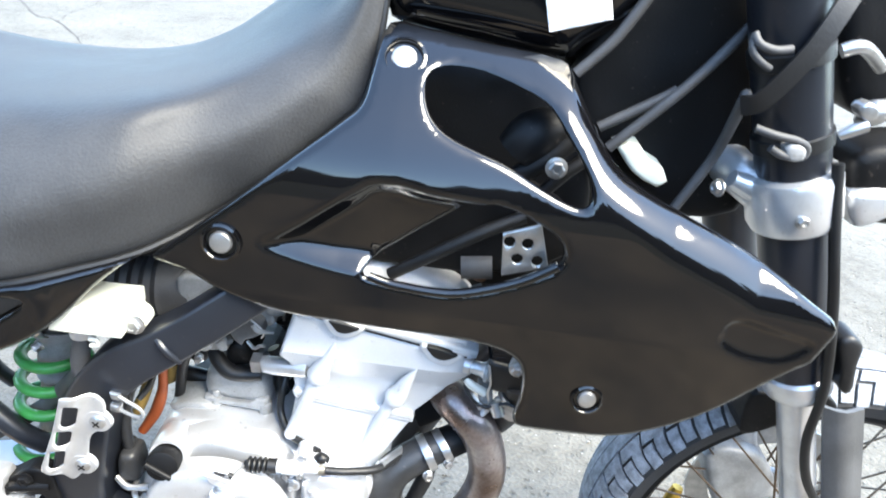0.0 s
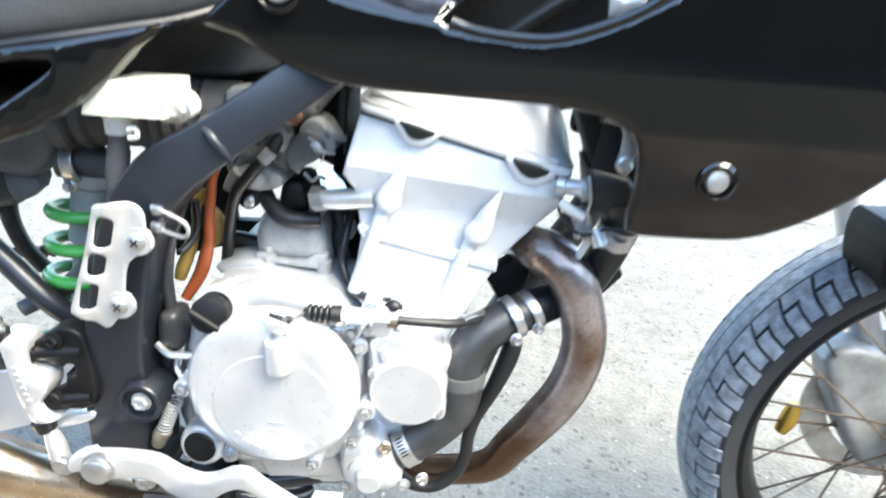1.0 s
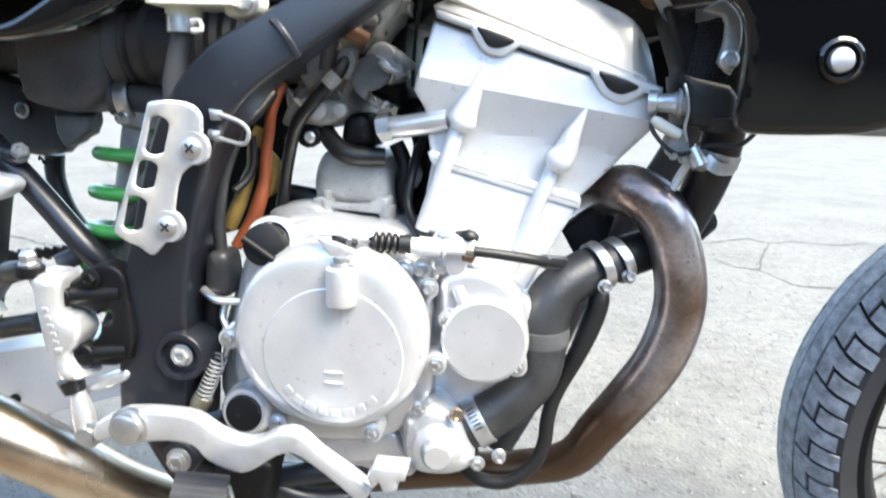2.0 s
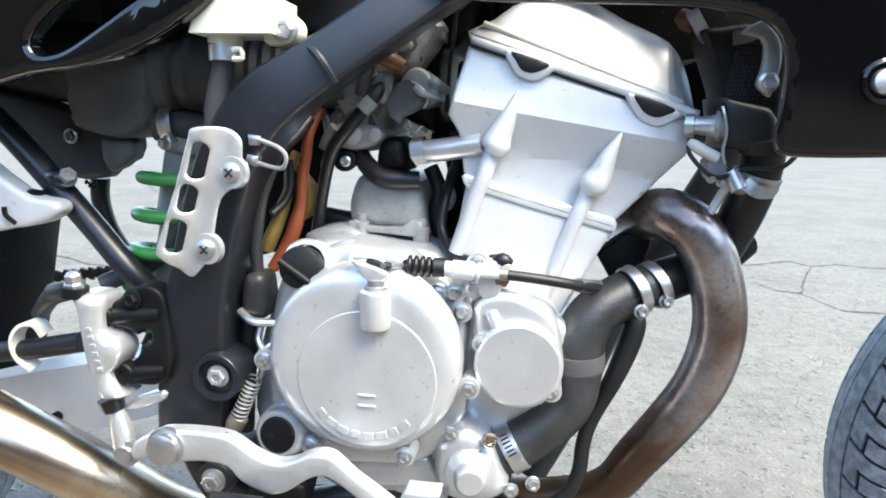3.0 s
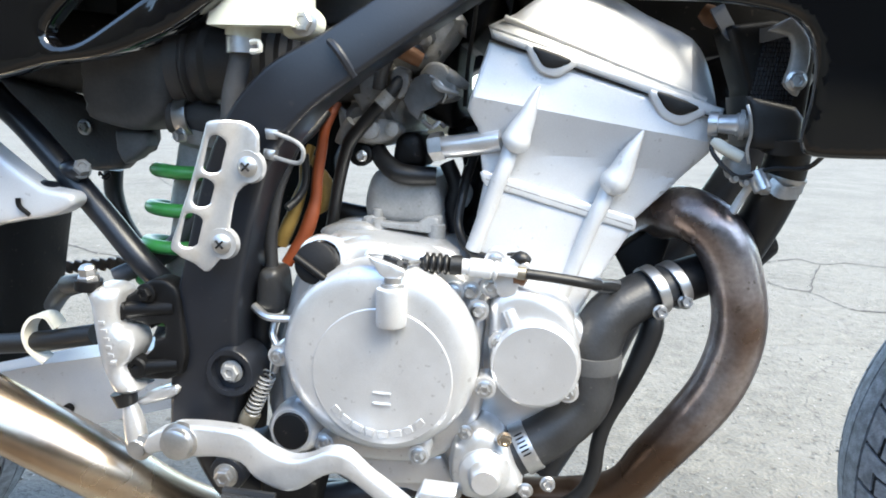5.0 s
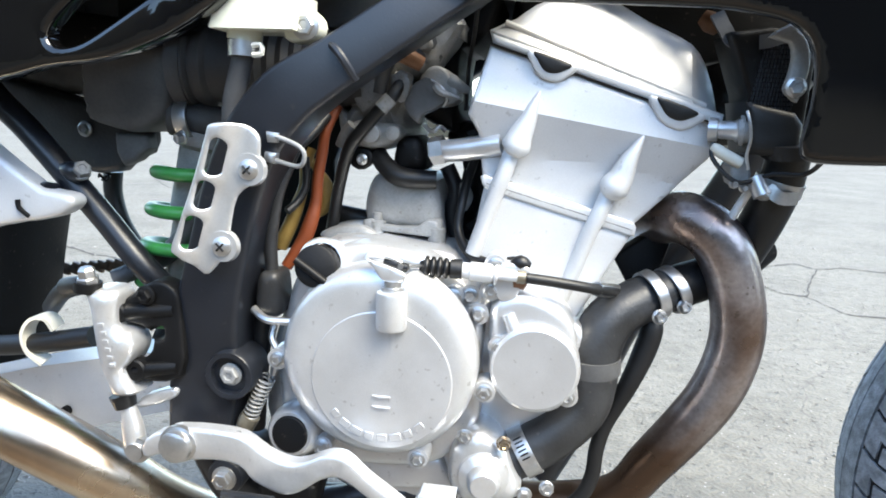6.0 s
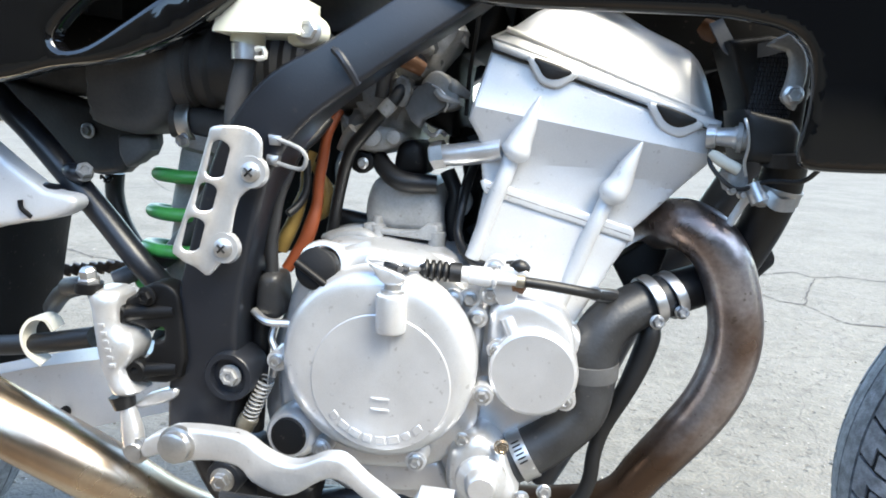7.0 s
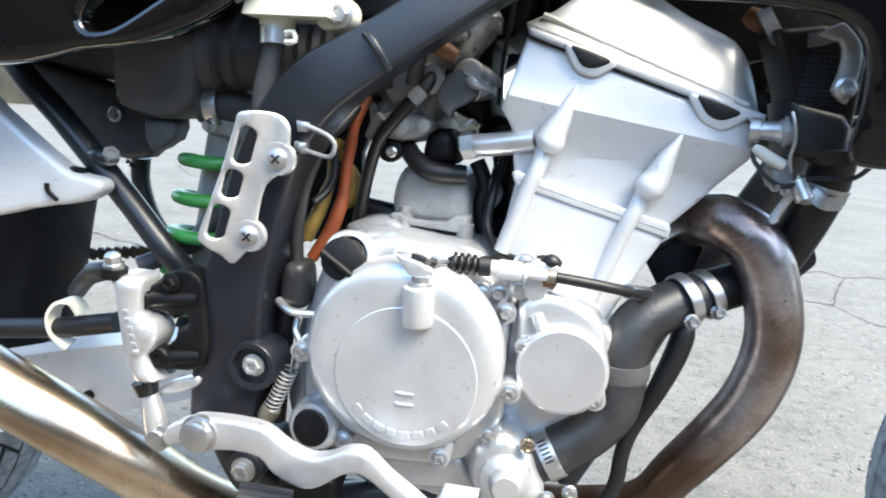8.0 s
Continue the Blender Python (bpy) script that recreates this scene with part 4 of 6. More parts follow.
part("pump_bracket", relief(bez([(-0.379, 0.473), (-0.36, 0.482), (-0.336, 0.498), (-0.318, 0.493), (-0.313, 0.472), (-0.315, 0.42), (-0.359, 0.413), (-0.365, 0.422), (-0.35, 0.43), (-0.339, 0.441), (-0.34, 0.455), (-0.353, 0.461), (-0.374, 0.461)], 3, True), 0.482, 0.5, [bez([(-0.34, 0.458), (-0.329, 0.461), (-0.329, 0.451), (-0.339, 0.45)], 3, True)], 0.01, 0.003), MATT, bike, "black master cylinder bracket")
part("bracket_rib", sweep([(-0.373, 0.484, 0.468), (-0.346, 0.482, 0.473), (-0.32, 0.486, 0.475)], [0.0085, 0.006, 0.006], 14), MATT, bike)
part("bracket_rib", sweep([(-0.358, 0.484, 0.42), (-0.338, 0.482, 0.425), (-0.319, 0.486, 0.427)], [0.0085, 0.006, 0.006], 14), MATT, bike)
for p in ((-0.366, 0.474, 0.471), (-0.351, 0.474, 0.424)):
    part("socket_bolt", lathe(p, (0, -1, 0), [(0.0095, -0.012), (0.0095, -0.003), (0.008, -0.0015), (0.0035, -0.0015), (0.0035, -0.004), (0, -0.004)], 24), MATT, bike)
part("bracket_bolt", hexbolt((-0.34, 0.48, 0.487), 0.006), MATT, bike)
part("pedal_link", relief(bez([(-0.365, 0.385), (-0.35, 0.398), (-0.324, 0.407), (-0.322, 0.401), (-0.33, 0.395), (-0.351, 0.387)], 2, True), 0.487, 0.497, edge=0.003, step=0.01), POLISHED, bike)
part("pedal_arm", relief(bez([(-0.336, 0.372), (-0.314, 0.383), (-0.307, 0.369), (-0.326, 0.36), (-0.339, 0.357)], 2, True), 0.462, 0.474, edge=0.003, step=0.01), POLISHED, bike)
# lettering cast on the pump body, too small to read: plain bars
bm = bmesh.new()
a, b = Vector((-0.371, 0.466, 0.464)), Vector((-0.363, 0.466, 0.431))
for k in range(6):
    c = a.lerp(b, k / 5.0)
    bmesh.ops.create_cube(bm, size=1.0, matrix=Matrix.Translation(c) @ Matrix.Diagonal((0.005, 0.0014, 0.0026, 1)))
tagged(part("cast_mark", bm, POLISHED, mc), kind="stuff")
part("brake_hose", sweep([(-0.427, 0.53, 0.428), (-0.489, 0.53, 0.415), (-0.568, 0.535, 0.402), (-0.665, 0.54, 0.383)], 0.0095, 14), RUBBER, bike, "black rear brake hose")
part("hose_guide", sweep([(-0.463, 0.53, 0.433), (-0.469, 0.528, 0.443), (-0.481, 0.526, 0.442), (-0.491, 0.526, 0.428), (-0.489, 0.527, 0.411), (-0.478, 0.53, 0.399)], 0.008, 10, 5, profile=[(1, 0.2), (-1, 0.2), (-1, -0.2), (1, -0.2)]), BEIGE, bike, "yellowed plastic hose guide")
part("brake_line_union", sweep([(-0.416, 0.51, 0.482), (-0.446, 0.52, 0.471), (-0.485, 0.55, 0.445)], 0.008, 12), RUBBER, bike)

pedal = part("brake_pedal", relief(bez([(-0.311, 0.383), (-0.305, 0.393), (-0.291, 0.396), (-0.268, 0.397), (-0.245, 0.395), (-0.227, 0.384), (-0.209, 0.378), (-0.194, 0.381), (-0.18, 0.388), (-0.165, 0.388), (-0.148, 0.374), (-0.126, 0.359), (-0.111, 0.346), (-0.119, 0.335), (-0.135, 0.347), (-0.152, 0.36), (-0.169, 0.37), (-0.183, 0.367), (-0.201, 0.354), (-0.216, 0.351), (-0.237, 0.359), (-0.248, 0.37), (-0.269, 0.372), (-0.297, 0.368), (-0.31, 0.371)], 3, True), 0.445, 0.457, edge=0.004), POLISHED, bike, "forged aluminium brake pedal")
part("pedal_bolt", lathe((-0.296, 0.446, 0.383), (0, -1, 0), [(0.0148, -0.002), (0.0148, 0.002), (0.0125, 0.003), (0.0122, 0.008), (0.01, 0.0095), (0, 0.0098)], 32), STEEL, pedal)
part("pedal_tip", relief([(-0.112, 0.362), (-0.107, 0.372), (-0.082, 0.372), (-0.084, 0.361), (-0.09, 0.36), (-0.09, 0.352), (-0.1, 0.35), (-0.103, 0.358), (-0.108, 0.352)], 0.437, 0.453, edge=0.003, step=0.012), POLISHED, pedal)
peg = part("footrest", loft([[Vector(p) + Vector((s * w, 0, u * 0.012)) for s, u in ((-1, -0.8), (-1, 0.6), (-0.8, 1), (0.8, 1), (1, 0.6), (1, -0.8), (0.7, -1), (-0.7, -1))] for p, w in zip([(-0.255, 0.475, 0.316), (-0.242, 0.44, 0.318), (-0.226, 0.4, 0.323), (-0.213, 0.37, 0.329)], (0.0215, 0.025, 0.0255, 0.024))], closed=True), PEGRUB, bike, "ribbed dusty rubber footrest")
for k in range(9):
    a = Vector((-0.253, 0.47, 0.317)).lerp(Vector((-0.221, 0.388, 0.326)), k / 8.0)
    part("tread_rib", sweep([(a.x - 0.022, a.y, a.z + 0.0125), (a.x + 0.022, a.y, a.z + 0.0125)], 0.003, 6, 1), PEGRUB, peg)
part("footrest_bracket", relief(bez([(-0.258, 0.322), (-0.227, 0.33), (-0.206, 0.327), (-0.211, 0.299), (-0.214, 0.275), (-0.227, 0.26), (-0.242, 0.265), (-0.245, 0.287)], 3, True), 0.495, 0.53, edge=0.006, step=0.012), MATT, bike, "black footrest bracket")
part("footrest_spring", sweep([(-0.227, 0.46, 0.329), (-0.214, 0.44, 0.321), (-0.213, 0.42, 0.314)], 0.0022, 8), STEEL, bike)
part("engine_guard_rail", sweep([(-0.227, 0.54, 0.286), (-0.178, 0.54, 0.299), (-0.136, 0.545, 0.306), (-0.097, 0.55, 0.316)], 0.011, 14), FRAME, bike)
part("rail_tube", sweep([(-0.24, 0.53, 0.299), (-0.199, 0.54, 0.272), (-0.157, 0.55, 0.267), (-0.138, 0.56, 0.27)], 0.009, 12), FRAME, bike)

# return spring with its switch rod
bm = bmesh.new()
a, b = Vector((-0.248, 0.5, 0.42)), Vector((-0.265, 0.5, 0.382))
q = Vector((0, 0, 1)).rotation_difference(b - a).to_matrix()
pts = [a + (b - a) * (k / 200) + q @ Vector((0.0062 * math.cos(k * 0.33), 0.0062 * math.sin(k * 0.33), 0)) for k in range(201)]
part("return_spring", sweep(pts, 0.0009, 6, 1), GREYCAST, bike, "tarnished steel coil return spring")
part("brake_switch_rod", sweep([(-0.263, 0.5, 0.385), (-0.267, 0.5, 0.378), (-0.272, 0.502, 0.366)], [0.008, 0.0082, 0.0065], 14, 3), RUSTY, bike)
part("switch_wire", sweep([(-0.243, 0.5, 0.423), (-0.239, 0.5, 0.441), (-0.246, 0.505, 0.453), (-0.244, 0.51, 0.468)], 0.003, 8), STEEL, bike)
con = part("wire_connector", relief(bez([(-0.2575, 0.504), (-0.25, 0.507), (-0.2415, 0.505), (-0.239, 0.49), (-0.2385, 0.473), (-0.25, 0.468), (-0.26, 0.472), (-0.2605, 0.488)], 3, True), 0.503, 0.53, edge=0.007, step=0.01), HOSE, bike, "black rubber wire connector")
part("connector_clamp", sweep([(-0.261, 0.504, 0.476), (-0.247, 0.498, 0.47), (-0.228, 0.502, 0.469)], 0.0035, 8), STEEL, con)
part("wire_loom", sweep([(-0.251, 0.518, 0.503), (-0.253, 0.52, 0.53), (-0.25, 0.52, 0.549), (-0.247, 0.522, 0.568), (-0.241, 0.526, 0.587), (-0.235, 0.532, 0.605), (-0.226, 0.545, 0.617), (-0.219, 0.56, 0.632)], [0.0052, 0.0055, 0.0048, 0.0048, 0.0046, 0.0044, 0.004, 0.004], 12), HOSE, bike, "grey-black taped wiring loom")
part("inner_frame_plate", relief([(-0.312, 0.605), (-0.29, 0.645), (-0.235, 0.65), (-0.24, 0.615), (-0.252, 0.586), (-0.251, 0.55), (-0.249, 0.533), (-0.217, 0.534), (-0.213, 0.521), (-0.25, 0.505), (-0.322, 0.484), (-0.322, 0.534)], 0.675, 0.69, edge=0.004, step=0.02), MATT, bike, "dark plate between the frame spars")
part("loom_branch", sweep([(-0.247, 0.54, 0.552), (-0.24, 0.55, 0.561), (-0.236, 0.555, 0.575), (-0.237, 0.556, 0.597)], 0.0035, 10), RUBBER, bike)
# black tube added to cover the pale gap beside the spar
part("spar_gap_filler", sweep([(-0.257, 0.528, 0.505), (-0.263, 0.526, 0.46), (-0.268, 0.526, 0.41), (-0.272, 0.527, 0.36)], 0.0085, 12), RUBBER, bike, "black tube filling the gap beside the frame")
part("orange_cable", sweep([(-0.25, 0.545, 0.503), (-0.237, 0.55, 0.525), (-0.2305, 0.552, 0.543), (-0.227, 0.555, 0.56), (-0.2258, 0.556, 0.58), (-0.223, 0.558, 0.6), (-0.22, 0.56, 0.619), (-0.213, 0.57, 0.64)], [0.005, 0.0062, 0.0062, 0.005, 0.0048, 0.0048, 0.0042, 0.004], 14), ORANGE, bike, "orange cable sheath")
part("yellow_cable", sweep([(-0.261, 0.56, 0.516), (-0.257, 0.56, 0.527), (-0.251, 0.561, 0.541), (-0.246, 0.562, 0.556), (-0.242, 0.565, 0.571), (-0.2425, 0.57, 0.586), (-0.238, 0.575, 0.603)], [0.0055, 0.0065, 0.0062, 0.0058, 0.0042, 0.0045, 0.004], 14), YELLOW, bike, "dull yellow cable sheath")
part("yellow_sleeve", sweep([(-0.24, 0.578, 0.593), (-0.235, 0.58, 0.584), (-0.2285, 0.58, 0.573), (-0.2255, 0.58, 0.562), (-0.229, 0.58, 0.551), (-0.236, 0.58, 0.543)], [0.003, 0.004, 0.0065, 0.0075, 0.006, 0.003], 14), YELLOW, bike)

# carburettor and float bowl
bowl = part('float_bowl', relief(bez([(-0.1879, 0.5652), (-0.1807, 0.5827), (-0.1643, 0.5909), (-0.1438, 0.5837), (-0.1264, 0.5806), (-0.1212, 0.5478), (-0.1253, 0.5375), (-0.1797, 0.5406), (-0.1879, 0.5478)], 3, True), 0.5667, 0.656, edge=0.01, step=0.007), GREYCAST, bike, 'grey carburettor float bowl')
part('bowl_flange', relief([(-0.1879, 0.5447), (-0.1797, 0.5468), (-0.1725, 0.5427), (-0.1571, 0.5416), (-0.1397, 0.5427), (-0.1315, 0.5488), (-0.1223, 0.5478), (-0.1192, 0.5334), (-0.1869, 0.5375)], 0.5626, 0.656, edge=0.002, step=0.01), GREYCAST, bowl)
for p in ((-0.1762, 0.5688, 0.5403), (-0.1236, 0.5688, 0.5372)):
    part("bowl_screw", lathe(p, (0, 0, 1), [(0.0075, -0.012), (0.0075, 0.004), (0.005, 0.005), (0.005, 0.011), (0.004, 0.012), (0, 0.012)], 16), GREYCAST, bowl)
part('bowl_hose', sweep([(-0.1787, 0.576, 0.6012), (-0.1705, 0.5678, 0.5929), (-0.1541, 0.5616, 0.5837), (-0.1253, 0.5657, 0.5827)], [0.0077, 0.0082, 0.0087, 0.0077], 14), RUBBER, bowl)
part('bowl_cap', relief(bez([(-0.1633, 0.5878), (-0.1623, 0.6094), (-0.1541, 0.6176), (-0.1407, 0.6155), (-0.1356, 0.5929), (-0.1479, 0.5868)], 3, True), 0.5667, 0.6149, edge=0.008, step=0.008), MATT, bowl)
carb = part("carburettor_body", relief(bez([(-0.215, 0.643), (-0.209, 0.655), (-0.198, 0.664), (-0.182, 0.669), (-0.166, 0.674), (-0.15, 0.662), (-0.151, 0.644), (-0.158, 0.633), (-0.154, 0.618), (-0.166, 0.609), (-0.178, 0.604), (-0.198, 0.605), (-0.211, 0.613), (-0.214, 0.629)], 2, True), lambda x, z: 0.572 + 0.0025 * np.sin(x * 420) * np.sin(z * 350), 0.68, [bez([(-0.212, 0.64), (-0.207, 0.645), (-0.203, 0.641), (-0.207, 0.636)], 3, True)], 0.007, 0.006), GREYCAST, bike, "dirty grey carburettor body")
part("carburettor_throat", relief(bez([(-0.204, 0.623), (-0.192, 0.63), (-0.177, 0.628), (-0.16, 0.627), (-0.154, 0.62), (-0.163, 0.611), (-0.176, 0.607), (-0.196, 0.608), (-0.204, 0.614)], 3, True), 0.561, 0.6, edge=0.007, step=0.007), GREYCAST, carb)
part("carburettor_top", relief(bez([(-0.191, 0.67), (-0.181, 0.682), (-0.165, 0.695), (-0.152, 0.704), (-0.139, 0.712), (-0.119, 0.719), (-0.108, 0.709), (-0.116, 0.694), (-0.125, 0.682), (-0.134, 0.672), (-0.152, 0.666), (-0.166, 0.668)], 2, True), lambda x, z: 0.574 + 0.003 * np.sin(x * 300 + 1) * np.sin(z * 260), 0.65, edge=0.006, step=0.007), GREYCAST, carb)
part("cap_block", relief([(-0.121, 0.711), (-0.109, 0.71), (-0.1095, 0.698), (-0.121, 0.7015)], 0.576, 0.61, edge=0.003, step=0.008), GREYCAST, carb)
part("choke_cover", relief([(-0.146, 0.657), (-0.143, 0.661), (-0.135, 0.6655), (-0.128, 0.6635), (-0.119, 0.6555), (-0.1175, 0.647), (-0.127, 0.6405), (-0.1365, 0.636), (-0.14, 0.629), (-0.1465, 0.634), (-0.152, 0.6435)], 0.55, 0.565, edge=0.0015, step=0.008), BOX, carb, "dark grey choke cover")
part("cover_housing", relief(bez([(-0.143, 0.662), (-0.139, 0.67), (-0.134, 0.6745), (-0.127, 0.6755), (-0.12, 0.6715), (-0.115, 0.664), (-0.111, 0.657), (-0.1105, 0.649), (-0.119, 0.644), (-0.135, 0.644)], 2, True), 0.565, 0.6, edge=0.003, step=0.008), GREYCAST, carb)
part("cover_spring", sweep([(-0.13, 0.549, 0.663), (-0.123, 0.547, 0.6595), (-0.118, 0.547, 0.654), (-0.1165, 0.547, 0.648), (-0.119, 0.548, 0.643)], 0.0009, 6), STEEL, carb)
part("choke_lever", sweep([(-0.126, 0.546, 0.659), (-0.121, 0.545, 0.654), (-0.113, 0.547, 0.6515), (-0.107, 0.55, 0.65)], [0.003, 0.003, 0.002, 0.0015], 8), GREYCAST, carb)
part("throat_flange", relief([(-0.19, 0.6675), (-0.171, 0.681), (-0.164, 0.672), (-0.172, 0.648), (-0.191, 0.634), (-0.202, 0.652)], 0.5655, 0.6, edge=0.003, step=0.008), GREYCAST, carb)
part("pump_housing", relief([(-0.1655, 0.666), (-0.157, 0.671), (-0.15, 0.668), (-0.152, 0.66), (-0.158, 0.655), (-0.166, 0.656)], 0.557, 0.58, edge=0.003, step=0.008), GREYCAST, carb)
part("slide_casting", relief(bez([(-0.167, 0.689), (-0.15, 0.704), (-0.134, 0.715), (-0.122, 0.716), (-0.121, 0.7), (-0.128, 0.679), (-0.149, 0.676)], 2, True), 0.5745, 0.62, edge=0.005, step=0.007), BOX, carb)
part("linkage_arm", relief(bez([(-0.162, 0.661), (-0.154, 0.666), (-0.149, 0.661), (-0.15, 0.65), (-0.157, 0.645), (-0.162, 0.651)], 2, True), 0.557, 0.562, edge=0.0015, step=0.01), GREYCAST, carb)
part("cable_tab", relief(bez([(-0.207, 0.604), (-0.198, 0.607), (-0.184, 0.605), (-0.181, 0.596), (-0.189, 0.588), (-0.199, 0.59)], 2, True), 0.566, 0.575, edge=0.002, step=0.01), MATT, carb)
part("float_vent", sweep([(-0.208, 0.566, 0.607), (-0.204, 0.564, 0.616), (-0.197, 0.562, 0.625)], 0.006, 12), GREYCAST, carb)
for p, r in (((-0.19, 0.566, 0.597), 0.0045), ((-0.19, 0.569, 0.656), 0.006), ((-0.162, 0.559, 0.62), 0.006), ((-0.181, 0.559, 0.619), 0.008), ((-0.14, 0.563, 0.693), 0.006), ((-0.176, 0.569, 0.658), 0.0045)):
    part("carburettor_boss", disc(p[0], p[2], r, p[1] - 0.003, p[1] + 0.02, 0.0015, 18), GREYCAST, carb)
part("drain_screw", hexbolt((-0.189, 0.562, 0.597), 0.0035), STEEL, carb)
part("throttle_cable", sweep([(-0.221, 0.575, 0.525), (-0.217, 0.572, 0.543), (-0.21, 0.566, 0.574), (-0.199, 0.556, 0.605), (-0.187, 0.552, 0.621), (-0.175, 0.552, 0.635), (-0.163, 0.554, 0.649), (-0.157, 0.562, 0.661)], 0.0055, 12), RUBBER, carb)
part("choke_cable", sweep([(-0.174, 0.558, 0.652), (-0.171, 0.556, 0.666), (-0.1665, 0.556, 0.6765)], [0.0055, 0.0058, 0.0058], 12, 3), DUSTY, carb)
part("cable_elbow", sweep([(-0.168, 0.556, 0.674), (-0.1655, 0.555, 0.6805), (-0.158, 0.555, 0.683), (-0.149, 0.556, 0.68), (-0.14, 0.56, 0.6755)], [0.0052, 0.0062, 0.0066, 0.0068, 0.006], 14), COPPER, carb, "brown stained elbow sleeve")
part("cable_spring", sweep([(-0.171, 0.55, 0.639), (-0.163, 0.552, 0.648)], 0.0062, 10), GREYCAST, carb)
for k in range(3):
    part("fuel_hose", sweep([Vector(p) + Vector((0.004 * k, 0.012 * k, 0.006 * k)) for p in [(-0.195, 0.585, 0.671), (-0.171, 0.585, 0.685), (-0.155, 0.6, 0.706), (-0.125, 0.62, 0.729)]], 0.005 + 0.001 * k, 10), (RUBBER, DUSTY, RUBBER)[k], bike)
part("crankcase_breather", sweep([(-0.226, 0.6, 0.544), (-0.212, 0.6, 0.542), (-0.191, 0.6, 0.539)], 0.009, 12), RUBBER, bike)
part("crankcase_top", relief(bez([(-0.225, 0.53), (-0.21, 0.539), (-0.185, 0.541), (-0.174, 0.531), (-0.204, 0.521)], 3, True), 0.555, 0.7, edge=0.005, step=0.01), GREYCAST, bike)
barb = part("coolant_outlet", sweep([(-0.123, 0.553, 0.608), (-0.108, 0.55, 0.609), (-0.085, 0.546, 0.613), (-0.07, 0.542, 0.616)], [0.0085, 0.0092, 0.0095, 0.0085], 18, 3), POLISHED, bike, "silver coolant outlet stub")
part("outlet_nut", lathe((-0.123, 0.553, 0.608), Vector((-0.137, 0.555, 0.605)) - Vector((-0.123, 0.553, 0.608)), [(0.0115, -0.006), (0.0115, 0.005), (0.007, 0.007), (0, 0.008)], 6), STEEL, barb)
part("sensor_wire", sweep([(-0.096, 0.6, 0.605), (-0.1, 0.585, 0.587), (-0.103, 0.568, 0.565), (-0.104, 0.56, 0.542), (-0.092, 0.545, 0.526), (-0.074, 0.535, 0.522), (-0.054, 0.52, 0.528)], 0.004, 10), RUBBER, bike)
# black block added to fill the dark area behind the carburettor
part("carb_backing", relief(bez([(-0.139, 0.754), (-0.086, 0.755), (-0.088, 0.718), (-0.099, 0.7), (-0.106, 0.694), (-0.115, 0.693), (-0.117, 0.666), (-0.115, 0.624), (-0.128, 0.625), (-0.147, 0.634), (-0.15, 0.65), (-0.136, 0.679)], 2, True), 0.6, 0.72, edge=0.012, step=0.012), MATT, bike, "black block behind the carburettor")
part("manifold_clutter", relief(bez([(-0.124, 0.628), (-0.094, 0.628), (-0.095, 0.577), (-0.096, 0.518), (-0.131, 0.521), (-0.13, 0.56), (-0.113, 0.574), (-0.112, 0.6), (-0.122, 0.606)], 2, True), lambda x, z: 0.615 + 0.008 * np.sin(x * 190) * np.sin(z * 170), 0.72, edge=0.01, step=0.008), MATT, bike, "dark parts behind the carburettor")
part("vacuum_hose", sweep([(-0.122, 0.6, 0.592), (-0.113, 0.598, 0.572), (-0.116, 0.598, 0.552), (-0.111, 0.6, 0.531)], 0.007, 12), RUBBER, bike)
part("starter_terminal", sweep([(-0.108, 0.598, 0.578), (-0.104, 0.596, 0.567), (-0.106, 0.598, 0.555)], [0.004, 0.007, 0.004], 12), GREYCAST, bike)
part("idle_adjuster", sweep([(-0.119, 0.575, 0.665), (-0.115, 0.57, 0.662), (-0.103, 0.575, 0.657)], [0.006, 0.0065, 0.003], 12), GREYCAST, bike)
part("loom_wire", sweep([(-0.097, 0.57, 0.738), (-0.1, 0.575, 0.704), (-0.104, 0.58, 0.678), (-0.106, 0.585, 0.641)], 0.0018, 8), RUBBER, bike)
part("clip_spring", sweep([(-0.137, 0.56, 0.628), (-0.129, 0.556, 0.623), (-0.123, 0.556, 0.627), (-0.119, 0.56, 0.624)], 0.0018, 8), STEEL, bike)

# airbox, intake boot, brake fluid reservoir, rear shock
part("airbox", relief(bez([(-0.553, 0.699), (-0.452, 0.693), (-0.387, 0.692), (-0.36, 0.689), (-0.35, 0.68), (-0.351, 0.65), (-0.355, 0.632), (-0.362, 0.622), (-0.376, 0.613), (-0.392, 0.611), (-0.423, 0.617), (-0.434, 0.624), (-0.442, 0.634), (-0.452, 0.64), (-0.5, 0.642), (-0.561, 0.656)], 2, True), lambda x, z: 0.54 + 0.035 * np.clip((-0.43 - x) / 0.02, 0.0, 1.0), 0.88, edge=0.012, step=0.008), BOX, bike, "faded black plastic airbox")
part("airbox_drain_box", relief([(-0.575, 0.665), (-0.421, 0.63), (-0.387, 0.62), (-0.386, 0.603), (-0.391, 0.592), (-0.408, 0.584), (-0.419, 0.574), (-0.441, 0.571), (-0.468, 0.574), (-0.483, 0.58), (-0.503, 0.602), (-0.53, 0.63)], 0.566, 0.583, edge=0.006, step=0.01), HOSE, bike)
part("airbox_rib", relief([(-0.417, 0.609), (-0.386, 0.609), (-0.384, 0.597), (-0.398, 0.585), (-0.41, 0.58), (-0.416, 0.592)], 0.559, 0.575, edge=0.004, step=0.01), BOX, bike)
